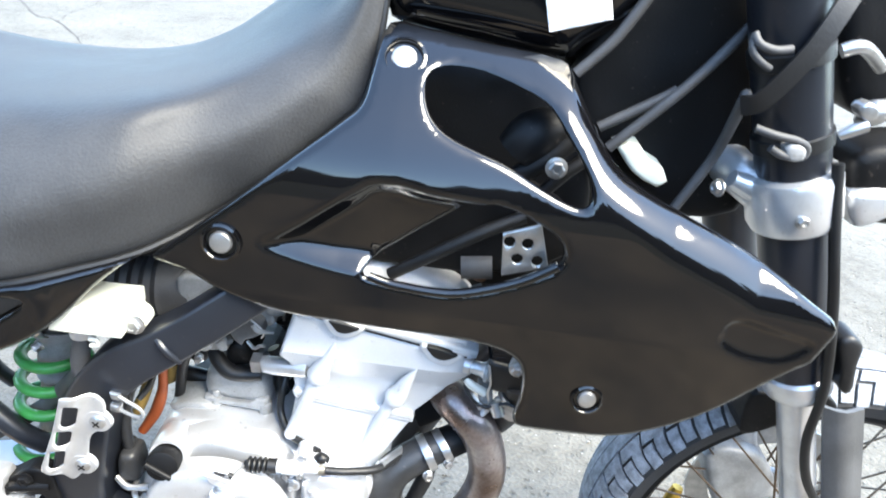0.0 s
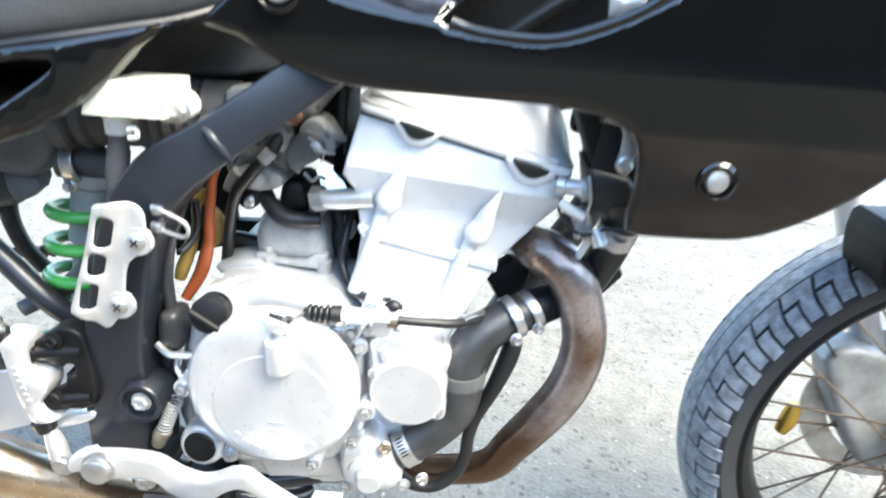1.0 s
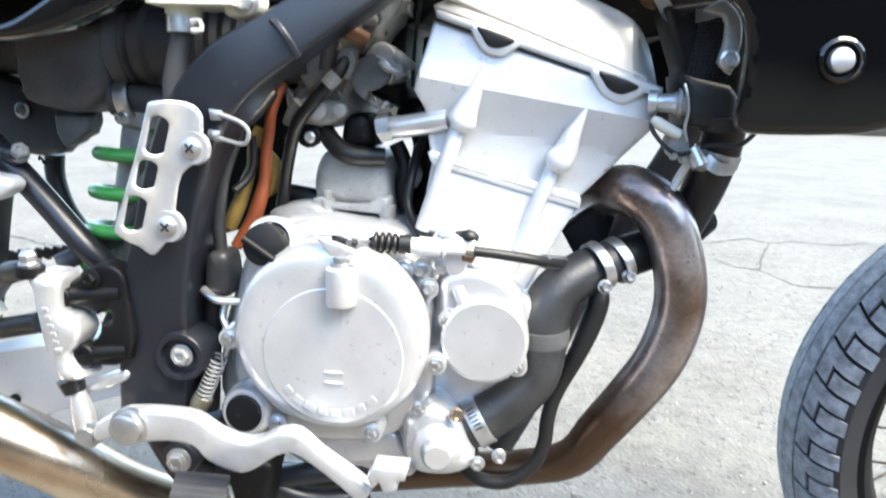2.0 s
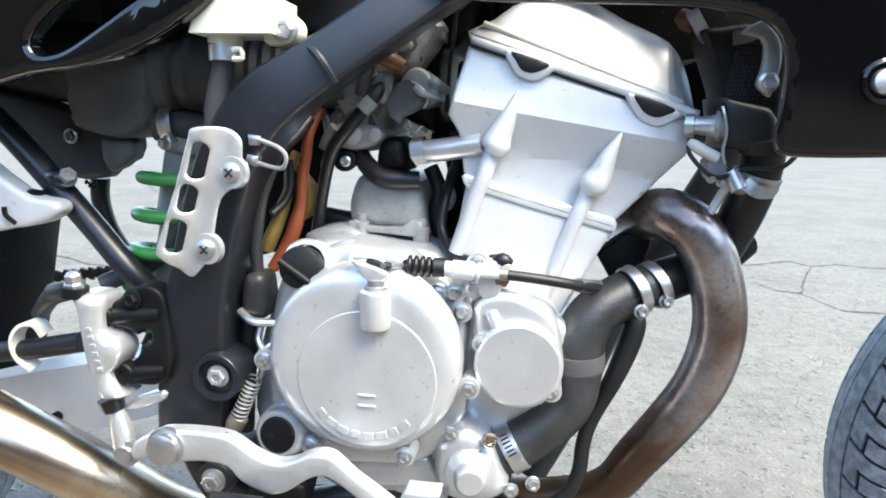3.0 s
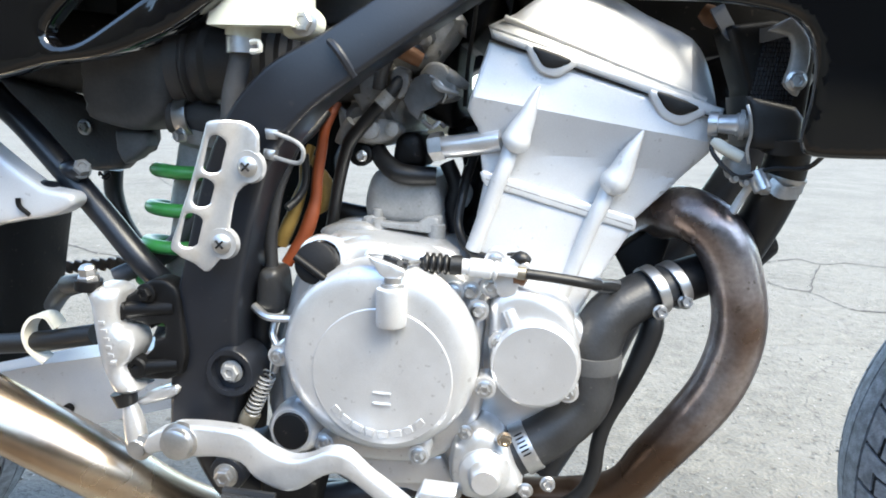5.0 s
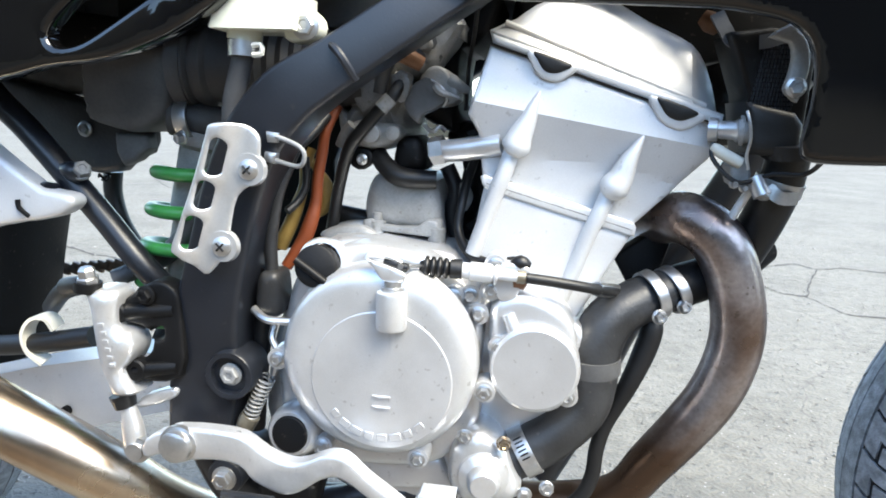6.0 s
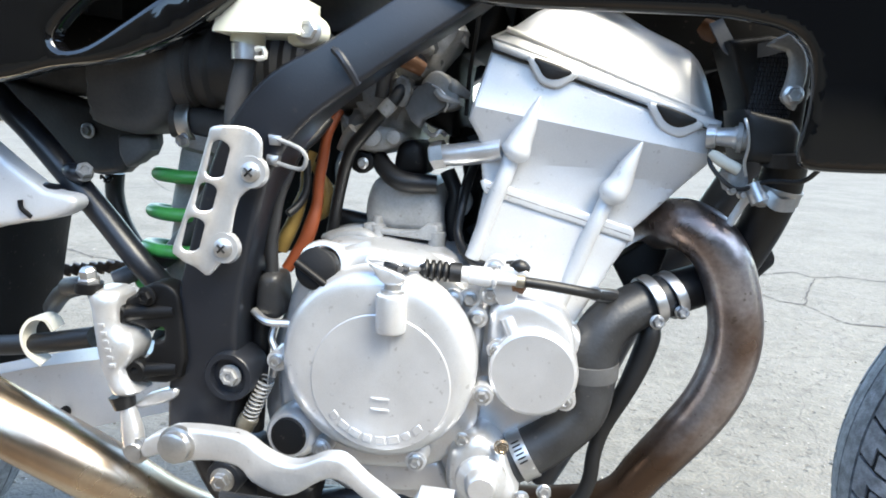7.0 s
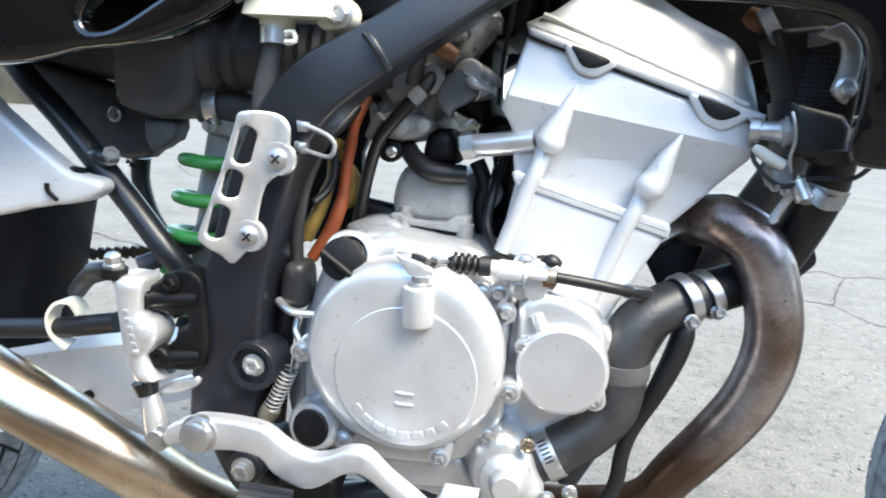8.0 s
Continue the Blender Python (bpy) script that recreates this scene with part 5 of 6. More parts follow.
part("drain_clip", sweep([(-0.452, 0.583, 0.566), (-0.449, 0.58, 0.569), (-0.446, 0.58, 0.566), (-0.443, 0.58, 0.563), (-0.44, 0.582, 0.566), (-0.443, 0.583, 0.568), (-0.449, 0.583, 0.563)], 0.0012, 6, 4), MATT, bike)
part("seat_base", relief([(-0.42, 0.694), (-0.27, 0.7), (-0.2, 0.706), (-0.1, 0.724), (-0.06, 0.76), (-0.2, 0.776), (-0.3, 0.75), (-0.42, 0.735)], 0.575, 0.8, edge=0.006, step=0.02), BOX, bike, "black plastic seat base")
part("subframe_gusset", relief(bez([(-0.267, 0.737), (-0.208, 0.735), (-0.165, 0.728), (-0.167, 0.681), (-0.218, 0.669), (-0.273, 0.685)], 2, True), 0.635, 0.7, edge=0.01, step=0.01), BOX, bike, "dark plate below the seat")
part("airbox_screw", hexbolt((-0.448, 0.564, 0.611), 0.005, (0, -1, 0), 0.005, 1.4), STEEL, bike)
part("airbox_drain", sweep([(-0.449, 0.6, 0.57), (-0.45, 0.6, 0.548), (-0.442, 0.6, 0.52), (-0.432, 0.61, 0.491)], [0.009, 0.0085, 0.008, 0.008], 14), RUBBER, bike)
bm = bmesh.new()
p0, p1 = Vector((-0.355, 0.566, 0.669)), Vector((-0.194, 0.585, 0.671))
ln = (p1 - p0).length
lathe(p0, p1 - p0, [(0.032, 0), (0.035, 0.002), (0.035, 0.016), (0.031, 0.019), (0.034, 0.024), (0.034, 0.03), (0.0305, 0.034), (0.0305, 0.07)] + [(0.0305 + 0.003 * (k % 2), 0.07 + 0.0055 * k) for k in range(1, 13)] + [(0.03, ln)], 36, bm)
part("intake_boot", bm, DUSTY, bike, "ribbed black rubber intake boot")
part("boot_band", lathe(p0, p1 - p0, [(0.032, 0.002), (0.0362, 0.002), (0.0362, 0.014), (0.032, 0.014)], 36), DUSTY, bike)
clamp((-0.344, 0.56, 0.624), (1, 0, 0.12), 0.017, bike, 0.012)
clamp_screw((-0.339, 0.54, 0.609), (-0.4, -1, -0.2), bike)
part("breather_stub", sweep([(-0.36, 0.56, 0.625), (-0.339, 0.565, 0.623), (-0.307, 0.58, 0.617)], 0.0158, 16), DUSTY, bike)
res = part("brake_fluid_reservoir", loft([[(x, y, z) for x, y in ((x0, 0.466), (x1, 0.466), (x1, 0.51), (x0, 0.51))] for (x0, z), (x1, _) in ([(-0.273, 0.689), (-0.212, 0.686)], [(-0.269, 0.702), (-0.21, 0.7)], [(-0.253, 0.714), (-0.21, 0.71)]  )], closed=True), RESERVOIR, bike, "milky white brake fluid reservoir")
part('reservoir_ear', relief(bez([(-0.2223, 0.7047), (-0.2098, 0.7068), (-0.1994, 0.6985), (-0.2004, 0.6881), (-0.2108, 0.6829), (-0.2244, 0.6849)], 3, True), 0.4816, 0.5003, edge=0.003, step=0.02), RESERVOIR, res)
part("bolt", hexbolt((-0.2081, 0.4814, 0.6934), 0.0073), STEEL, res)
part("reservoir_neck", sweep([(-0.256, 0.488, 0.691), (-0.257, 0.488, 0.683)], 0.0125, 18, 1), RESERVOIR, res)
part("hose_ferrule", sweep([(-0.257, 0.488, 0.683), (-0.257, 0.488, 0.672)], 0.0118, 18, 1), POLISHED, res)
part("ferrule_clip", sweep([(-0.244, 0.473, 0.678), (-0.238, 0.473, 0.679), (-0.237, 0.473, 0.673), (-0.244, 0.473, 0.672)], 0.002, 6, 2), BEIGE, res)
part("reservoir_hose", sweep([(-0.257, 0.488, 0.677), (-0.262, 0.489, 0.66), (-0.268, 0.492, 0.639), (-0.275, 0.5, 0.615), (-0.314, 0.54, 0.566), (-0.367, 0.56, 0.505), (-0.411, 0.54, 0.48)], [0.0075, 0.0078, 0.0085, 0.009, 0.009, 0.009, 0.008], 16), DUSTY, bike, "dark rubber brake fluid hose")

shock_top, shock_low = Vector((-0.342, 0.575, 0.602)), Vector((-0.376, 0.575, 0.438))
bm = bmesh.new()
q = Vector((0, 0, 1)).rotation_difference(shock_low - shock_top).to_matrix()
turns, n = 4.9, 130
pts = [shock_top + (shock_low - shock_top) * (k / n) + q @ Vector((0.033 * math.cos(2 * math.pi * turns * k / n), 0.033 * math.sin(2 * math.pi * turns * k / n), 0)) for k in range(14, n + 1)]
shock = part("shock_spring", sweep(pts, 0.0062, 12, 1), GREEN, bike, "green painted coil spring")
part("shock_body", lathe(shock_top, shock_low - shock_top, [(0, -0.012), (0.024, -0.012), (0.024, 0.0), (0.018, 0.004), (0.018, 0.06), (0.014, 0.065), (0.014, 0.17), (0, 0.17)], 24), GREYCAST, bike, "grey metal shock absorber body")
part("shock_linkage", sweep([(-0.4, 0.64, 0.438), (-0.417, 0.63, 0.389), (-0.439, 0.62, 0.34)], 0.018, 14), MATT, bike)

# engine stays and far side of the frame
part("frame_spar_far", sweep([(p[0], 2 * MID - 0.53, p[2]) for p in [(-0.069, 0.56, 0.75), (-0.156, 0.53, 0.693), (-0.22, 0.52, 0.662), (-0.243, 0.52, 0.643)]], 0.024, profile=[(a * 42, b * 42) for a, b in FB], n=4), FRAME, bike)
part("downtube", sweep([(0.187, 0.7, 0.686), (0.148, 0.7, 0.589), (0.106, 0.7, 0.514), (0.055, 0.7, 0.432), (0.015, 0.68, 0.336), (-0.022, 0.66, 0.27)], 0.019, 18), FRAME, bike, "black frame downtube")
part("engine_mount", relief([(0.029, 0.519), (0.057, 0.541), (0.077, 0.535), (0.07, 0.506), (0.047, 0.489)], 0.61, 0.63, edge=0.003, step=0.02), MATT, bike)

# rear subframe footrest hanger, rear guard, chain
part("swingarm_slot", lathe((-0.485, 0.556, 0.336), (0, -1, 0), [(0.005, -0.004), (0.005, 0.0005), (0, 0.0005)], 16), MATT, bike)
hanger = part("footrest_hanger", relief(bez([(-0.545, 0.635), (-0.51, 0.612), (-0.474, 0.585), (-0.453, 0.5705), (-0.439, 0.563), (-0.418, 0.56), (-0.414, 0.552), (-0.426, 0.543), (-0.447, 0.537), (-0.461, 0.535), (-0.485, 0.53), (-0.545, 0.525)], 3, True), 0.498, 0.515, edge=0.005, step=0.008), SILVER, bike, "silver passenger footrest hanger")
part("hanger_groove", sweep([(-0.462, 0.496, 0.554), (-0.461, 0.496, 0.547), (-0.454, 0.498, 0.54)], 0.002, 8), MATT, hanger)
part("hanger_nut", lathe((-0.448, 0.512, 0.556), (0, -1, 0.2), [(0.012, -0.01), (0.012, 0.004), (0.009, 0.01), (0, 0.012)], 24), FRAME, hanger)
flap = [Vector(p) for p in bez([(-0.602, 0.68, 0.522), (-0.612, 0.68, 0.48), (-0.622, 0.68, 0.433), (-0.632, 0.68, 0.384), (-0.648, 0.68, 0.325)], 4)]
part("mud_flap", loft([[p + Vector((-dx, dy, 0)) for dx, dy in ((0.004, 0.06), (0.0, 0.045), (0.004, -0.03), (0.03, -0.048), (0.12, -0.055), (0.12, -0.05), (0.03, -0.043), (0.01, 0.0), (0.006, 0.06))] for p in flap], closed=True), MATT, bike, "black rear mud flap", sharp=60)
chain = part("chain", sweep([(-0.813, 0.78, 0.395), (-0.707, 0.78, 0.411), (-0.604, 0.78, 0.428), (-0.506, 0.78, 0.44)], 0.003, 6), CHAINM, bike, "oily brown drive chain")
for k in range(26):
    a = Vector((-0.813, 0.78, 0.395)).lerp(Vector((-0.506, 0.78, 0.44)), k / 25.0)
    part("chain_link", relief(bez([(a.x - 0.009, a.z - 0.0075), (a.x, a.z - 0.005), (a.x + 0.009, a.z - 0.0075), (a.x + 0.009, a.z + 0.0075), (a.x, a.z + 0.005), (a.x - 0.009, a.z + 0.0075)], 2, True), 0.768, 0.771 + 0.002 * (k % 2), edge=0.0008, step=0.05), CHAINM, chain)


def wheel(cx, cz, radius, half, mid, tyre_label, blocks):
    """A spoked wheel: tyre with tread blocks, rim, spokes, hub."""
    def skin(s, lift=0.0):
        g = s * 1.25
        return radius - half * 0.85 * (1 - math.cos(g)) + lift * math.cos(g), half * math.sin(g) / math.sin(1.25) + lift * math.sin(g)
    prof = [(radius - half * 1.05, -half * 0.62), (radius - half * 0.92, -half * 0.9)]
    prof += [skin(s) for s in (-1, -0.8, -0.6, -0.4, -0.2, 0, 0.2, 0.4, 0.6, 0.8, 1)]
    prof += [(radius - half * 0.92, half * 0.9), (radius - half * 1.05, half * 0.62)]
    tyre = part("tyre", lathe((cx, mid, cz), (0, 1, 0), prof, 96), GROOVE, bike, tyre_label)
    bm = bmesh.new()
    pitch = 2 * math.pi / blocks

    def patch(rows):
        """A raised piece of tread from rows of (angle, place across)."""
        grid = []
        for row in rows:
            line = []
            for th, s in row:
                pair = []
                for lift in (0.0034, -0.001):
                    r, w = skin(s, lift)
                    pair.append(bm.verts.new((cx + r * math.cos(th), mid + w, cz + r * math.sin(th))))
                line.append(pair)
            grid.append(line)
        for i in range(len(grid) - 1):
            for j in range(len(grid[0]) - 1):
                bm.faces.new([grid[i][j][0], grid[i + 1][j][0], grid[i + 1][j + 1][0], grid[i][j + 1][0]])
        edge = [g[0] for g in grid] + grid[-1][1:] + [g[-1] for g in grid[-2::-1]] + grid[0][-2:0:-1]
        for a, b in zip(edge, edge[1:] + edge[:1]):
            bm.faces.new((a[0], b[0], b[1], a[1]))

    for k in range(blocks):
        for side in (-1, 1):
            t0 = pitch * (k + (0.5 if side > 0 else 0.0))
            bend = lambda s: pitch * (0.95 * s if s < 0.62 else 0.589 + 0.25 * (s - 0.62))
            patch([[(pitch * (k + u), side * s) for u in (0, 0.5, 1.0)] for s in (0.012, 0.13, 0.26)])
            patch([[(t0 + bend(s) + pitch * u, side * s) for u in (0.06, 0.26, 0.45)] for s in (0.3, 0.42, 0.56, 0.7, 0.9)])
            patch([[(t0 + bend(s) + pitch * u, side * s) for u in (0.45, 0.7, 0.95)] for s in (0.3, 0.42, 0.5)])
            patch([[(t0 + bend(s) + pitch * u, side * s) for u in (0.55, 0.75, 0.95)] for s in (0.56, 0.7, 0.84, 0.97)])
    part("tread", bm, TYRE, tyre, "dusty grey chevron tread blocks")
    rr = radius - half * 1.0
    rim = part("rim", lathe((cx, mid, cz), (0, 1, 0), [(rr - 0.012, -0.02), (rr + 0.002, -0.042), (rr + 0.004, -0.046), (rr - 0.004, -0.048), (rr - 0.016, -0.036), (rr - 0.03, -0.012), (rr - 0.03, 0.012), (rr - 0.016, 0.036), (rr - 0.004, 0.048), (rr + 0.004, 0.046), (rr + 0.002, 0.042), (rr - 0.012, 0.02)], 96), MATT, bike, "black wheel rim")
    hub = part("hub", lathe((cx, mid, cz), (0, 1, 0), [(0.012, -0.075), (0.03, -0.07), (0.03, -0.045), (0.052, -0.042), (0.052, -0.036), (0.03, -0.03), (0.028, 0.03), (0.052, 0.036), (0.052, 0.042), (0.03, 0.045), (0.03, 0.07), (0.012, 0.075)], 32), GREYCAST, bike, "grey wheel hub")
    for k in range(36):
        g = 2 * math.pi * k / 36
        lean = 0.55 * (1 if k % 4 < 2 else -1)
        y = -0.039 if k % 2 else 0.039
        part("spoke", sweep([(cx + 0.048 * math.cos(g - lean), mid + y, cz + 0.048 * math.sin(g - lean)), (cx + (rr - 0.028) * math.cos(g), mid + y * 0.15, cz + (rr - 0.028) * math.sin(g))], 0.0016, 6, 1), CHAINM, rim)
    return hub


FWX, FWZ, FWY = 0.594, 0.295, 0.72
wheel(FWX, FWZ, 0.293, 0.056, FWY, "worn front tyre with dusty chevron tread", 44)
RWX, RWZ = -0.945, 0.296
wheel(RWX, RWZ, 0.293, 0.062, MID, "rear tyre with deep chevron tread", 28)
part("brake_disc", lathe((FWX, FWY + 0.062, FWZ), (0, 1, 0), [(0.085, 0), (0.12, 0), (0.12, 0.004), (0.085, 0.004), (0.085, 0)], 64), STEEL, bike)

# fork
f0, f1 = Vector((0.302, 0.59, 0.985)), Vector((0.442, 0.59, 0.618))
fd = (f1 - f0).normalized()


def along(z, y=0.59):
    k = (z - f0.z) / fd.z
    p = f0 + fd * k
    return Vector((p.x, y, p.z))


for y, nm in ((0.59, "fork_tube"), (2 * MID - 0.59, "fork_tube")):
    tube = part(nm, sweep([along(1.06, y), along(0.64, y)], 0.031, 28, 1), FRAME, bike, "black upper fork tube")
    part("slider", sweep([along(0.64, y), along(0.3, y)], 0.0195, 24, 1), POLISHED, bike, "silver fork slider")
    part("seal_holder", lathe(along(0.655, y), fd, [(0.031, 0), (0.0345, 0.003), (0.035, 0.02), (0.031, 0.028), (0.02, 0.03)], 32), POLISHED, tube)
    for z in (0.962, 0.893):
        lo = lathe(along(z, y), fd, [(0.031, -0.007), (0.0332, -0.006), (0.0332, 0.006), (0.031, 0.007)], 28)
        part("cable_strap", lo, RUBBER, tube)
p = along(0.838, 0.59)
clampm = part("triple_clamp", lathe(along(0.866, 0.59), fd, [(0.031, 0), (0.038, 0.002), (0.0405, 0.008), (0.0405, 0.046), (0.038, 0.052), (0.031, 0.054)], 36), POLISHED, bike, "silver lower fork clamp")
part("clamp_arm", sweep([p + Vector((-0.02, 0.0, 0.0)), p + Vector((-0.045, 0.03, 0.01)), p + Vector((-0.05, MID - 0.59, 0.015))], [0.022, 0.02, 0.026], 16), POLISHED, clampm)
part("clamp_ear", sweep([p + Vector((-0.06, -0.0, 0.012)), p + Vector((-0.03, 0, 0.002))], [0.008, 0.014], 14, 1), POLISHED, clampm)
part("clamp_bolt", hexbolt((0.352, 0.552, 0.832), 0.005), STEEL, clampm)
part("clamp_bolt", hexbolt((0.281, 0.57, 0.847), 0.006, (-1, -0.3, 0)), STEEL, clampm)
part("strap", sweep([(0.272, 0.56, 0.922), (0.284, 0.552, 0.93), (0.307, 0.55, 0.97), (0.325, 0.56, 1.009), (0.342, 0.58, 1.032)], 0.008, 8, 5, profile=[(0.2, 1), (-0.2, 1), (-0.2, -1), (0.2, -1)]), RUBBER, bike, "flat black rubber strap")
part("strap_loop", sweep([(0.288, 0.557, 0.906), (0.304, 0.553, 0.903), (0.324, 0.555, 0.9), (0.334, 0.556, 0.895), (0.333, 0.556, 0.887), (0.316, 0.554, 0.887), (0.304, 0.554, 0.892)], 0.0035, 10), DUSTY, bike)
part("strap_buckle", relief(bez([(0.315, 0.895), (0.325, 0.898), (0.333, 0.894), (0.333, 0.885), (0.321, 0.883)], 2, True), 0.551, 0.562, edge=0.003, step=0.01), GREYCAST, bike)
part("strap_loop", sweep([(0.263, 0.557, 0.978), (0.268, 0.553, 0.971), (0.281, 0.553, 0.968), (0.294, 0.555, 0.97)], 0.0035, 10), DUSTY, bike)
part("strap_loop", sweep([(0.263, 0.557, 0.976), (0.265, 0.554, 0.965), (0.275, 0.553, 0.957), (0.282, 0.555, 0.954)], 0.003, 10), DUSTY, bike)
part("brake_line_clip", relief(bez([(0.375, 0.927), (0.382, 0.933), (0.391, 0.93), (0.393, 0.92), (0.383, 0.918)], 2, True), 0.575, 0.59, edge=0.003, step=0.01), STEEL, bike)
part("thread_end", sweep([(0.37, 0.58, 0.902), (0.379, 0.578, 0.909), (0.388, 0.578, 0.914)], [0.004, 0.0055, 0.0055], 12, 2), STEEL, bike)
part("fork_guard", loft([[along(z, 0.565) + Vector((0.022 + 0.046 * s, 0.0 + 0.02 * abs(s - 0.4), 0)) for s in (0, 0.25, 0.5, 0.75, 1.0)] + [along(z, 0.57) + Vector((0.022 + 0.046 * s, 0.0 + 0.02 * abs(s - 0.4), 0)) for s in (1.0, 0.75, 0.5, 0.25, 0)] for z in (0.62, 0.54, 0.46, 0.38, 0.28)], closed=True), GREYPLASTIC, bike, "grey plastic fork guard")
part("front_brake_hose", sweep([(0.367, 0.56, 0.884), (0.383, 0.555, 0.83), (0.413, 0.55, 0.743), (0.439, 0.552, 0.658), (0.45, 0.556, 0.587), (0.474, 0.56, 0.528), (0.509, 0.565, 0.483)], 0.005, 10), RUBBER, bike, "black front brake hose")
part("hose_guide", relief(bez([(0.432, 0.713), (0.443, 0.722), (0.457, 0.712), (0.46, 0.69), (0.468, 0.655), (0.454, 0.66), (0.445, 0.687)], 3, True), 0.55, 0.58, edge=0.006, step=0.015), RUBBER, bike)
part("fork_brace", relief(bez([(0.416, 0.588), (0.446, 0.593), (0.503, 0.597), (0.522, 0.566), (0.483, 0.564), (0.446, 0.537), (0.421, 0.533)], 3, True), 0.62, 0.7, edge=0.004, step=0.02), MATT, bike)
part("caliper_pin", sweep([(0.431, 0.735, 0.273), (0.436, 0.733, 0.293), (0.44, 0.735, 0.315)], [0.008, 0.011, 0.008], 14, 3), GOLD, bike, "gold anodised caliper part")
part("brake_caliper", relief(bez([(0.461, 0.378), (0.521, 0.397), (0.575, 0.351), (0.595, 0.249), (0.544, 0.229)], 3, True), 0.735, 0.78, edge=0.01), GREYCAST, bike, "grey brake caliper")

# radiator below the side panel
rad = part("radiator", relief([(0.09, 0.704), (0.119, 0.708), (0.14, 0.704), (0.15, 0.685), (0.149, 0.642), (0.147, 0.617), (0.123, 0.616), (0.112, 0.629), (0.107, 0.661)], 0.545, 0.6, edge=0.004), MATT, bike, "black radiator")
bm = bmesh.new()
for r in range(17):
    for c in range(13):
        m = Matrix.Translation((0.1145 + c * 0.0023 - r * 0.0004, 0.544, 0.697 - r * 0.0033))
        bmesh.ops.create_cube(bm, size=1.0, matrix=m @ Matrix.Diagonal((0.0017, 0.002, 0.0024, 1)))
part("grille", bm, FRAME, rad)
part("radiator_tank", relief([(0.105, 0.655), (0.14, 0.648), (0.146, 0.64), (0.146, 0.615), (0.112, 0.617)], 0.538, 0.6, edge=0.005, step=0.012), RUBBER, rad)
part("radiator_stay", sweep([(0.084, 0.57, 0.72), (0.09, 0.565, 0.708), (0.097, 0.56, 0.6985), (0.112, 0.545, 0.697), (0.125, 0.53, 0.701)], 0.005, 8, 4, profile=[(0.3, 1), (-0.3, 1), (-0.3, -1), (0.3, -1)]), GREYPLASTIC, rad)
part("wire_connector", sweep([(0.08, 0.6, 0.722), (0.087, 0.598, 0.717), (0.093, 0.598, 0.711)], [0.006, 0.0085, 0.005], 12, 3), COPPER, rad, "red-brown wire connector")
part("radiator_bracket", relief(bez([(0.109, 0.6975), (0.121, 0.706), (0.127, 0.702), (0.1335, 0.695), (0.1365, 0.686), (0.137, 0.674), (0.1345, 0.663), (0.1325, 0.6545), (0.127, 0.658), (0.1225, 0.663), (0.1245, 0.672), (0.1255, 0.684), (0.1225, 0.694)], 2, True), 0.518, 0.524, edge=0.002, step=0.012), GREYCAST, rad, "bluish zinc-plated bracket")
part("bolt", hexbolt((0.1295, 0.518, 0.6645), 0.0052), STEEL, rad)
fit_ = part("thermostat_stub", sweep([(0.085, 0.556, 0.634), (0.091, 0.554, 0.634), (0.0915, 0.554, 0.634), (0.102, 0.551, 0.634), (0.1035, 0.55, 0.634), (0.109, 0.55, 0.634)], [0.009, 0.009, 0.0066, 0.0072, 0.0086, 0.0088], 20, 1), POLISHED, bike, "grey metal coolant union")
part("union_flange", lathe((0.107, 0.549, 0.634), (1, -0.25, 0), [(0.008, -0.002), (0.0112, -0.002), (0.0112, 0.0015), (0.0095, 0.002), (0.0095, 0.005), (0.006, 0.006)], 24), GREYCAST, fit_)
part("union_clip", sweep([(0.1065, 0.54, 0.648), (0.1085, 0.537, 0.64), (0.1105, 0.537, 0.628), (0.1095, 0.538, 0.616), (0.112, 0.538, 0.606)], 0.0012, 8), STEEL, fit_)
part("drain_cock", sweep([(0.0865, 0.547, 0.622), (0.09, 0.546, 0.6195), (0.0965, 0.545, 0.6155), (0.108, 0.545, 0.61)], [0.0025, 0.0042, 0.0045, 0.0045], 12, 3), BEIGE, bike, "yellowed drain plug")
part("drain_tap", relief(bez([(0.101, 0.607), (0.1085, 0.6125), (0.1155, 0.608), (0.117, 0.597), (0.112, 0.592), (0.1045, 0.5935)], 2, True), 0.545, 0.57, edge=0.004, step=0.008), GREYCAST, bike)
for p in ((0.1045, 0.544, 0.5945), (0.112, 0.544, 0.592)):
    part("tap_screw", hexbolt(p, 0.0026), STEEL, bike)
part("drain_wire", sweep([(0.088, 0.55, 0.624), (0.088, 0.545, 0.612), (0.106, 0.54, 0.596), (0.129, 0.54, 0.603), (0.148, 0.53, 0.605), (0.155, 0.52, 0.615)], 0.0018, 8), RUBBER, bike)
rh = part("radiator_hose", sweep([(0.143, 0.555, 0.625), (0.145, 0.56, 0.611), (0.143, 0.565, 0.59), (0.138, 0.58, 0.56), (0.13, 0.6, 0.525), (0.124, 0.62, 0.5)], [0.016, 0.016, 0.0165, 0.017, 0.017, 0.017], 24), RUBBER, bike, "black radiator hose")
clamp((0.143, 0.565, 0.5935), Vector((0.146, 0.563, 0.602)) - Vector((0.142, 0.567, 0.582)), 0.0174, rh, 0.011)
clamp_screw((0.127, 0.545, 0.591), (-0.2, -0.6, -1), rh)
part("hose_cap", sweep([(0.141, 0.55, 0.627), (0.142, 0.552, 0.617)], [0.0185, 0.019], 24, 2), RUBBER, rh)
part("clamp_barrel", sweep([(0.119, 0.545, 0.6), (0.125, 0.54, 0.587)], 0.0068, 12, 1), STEEL, rh)
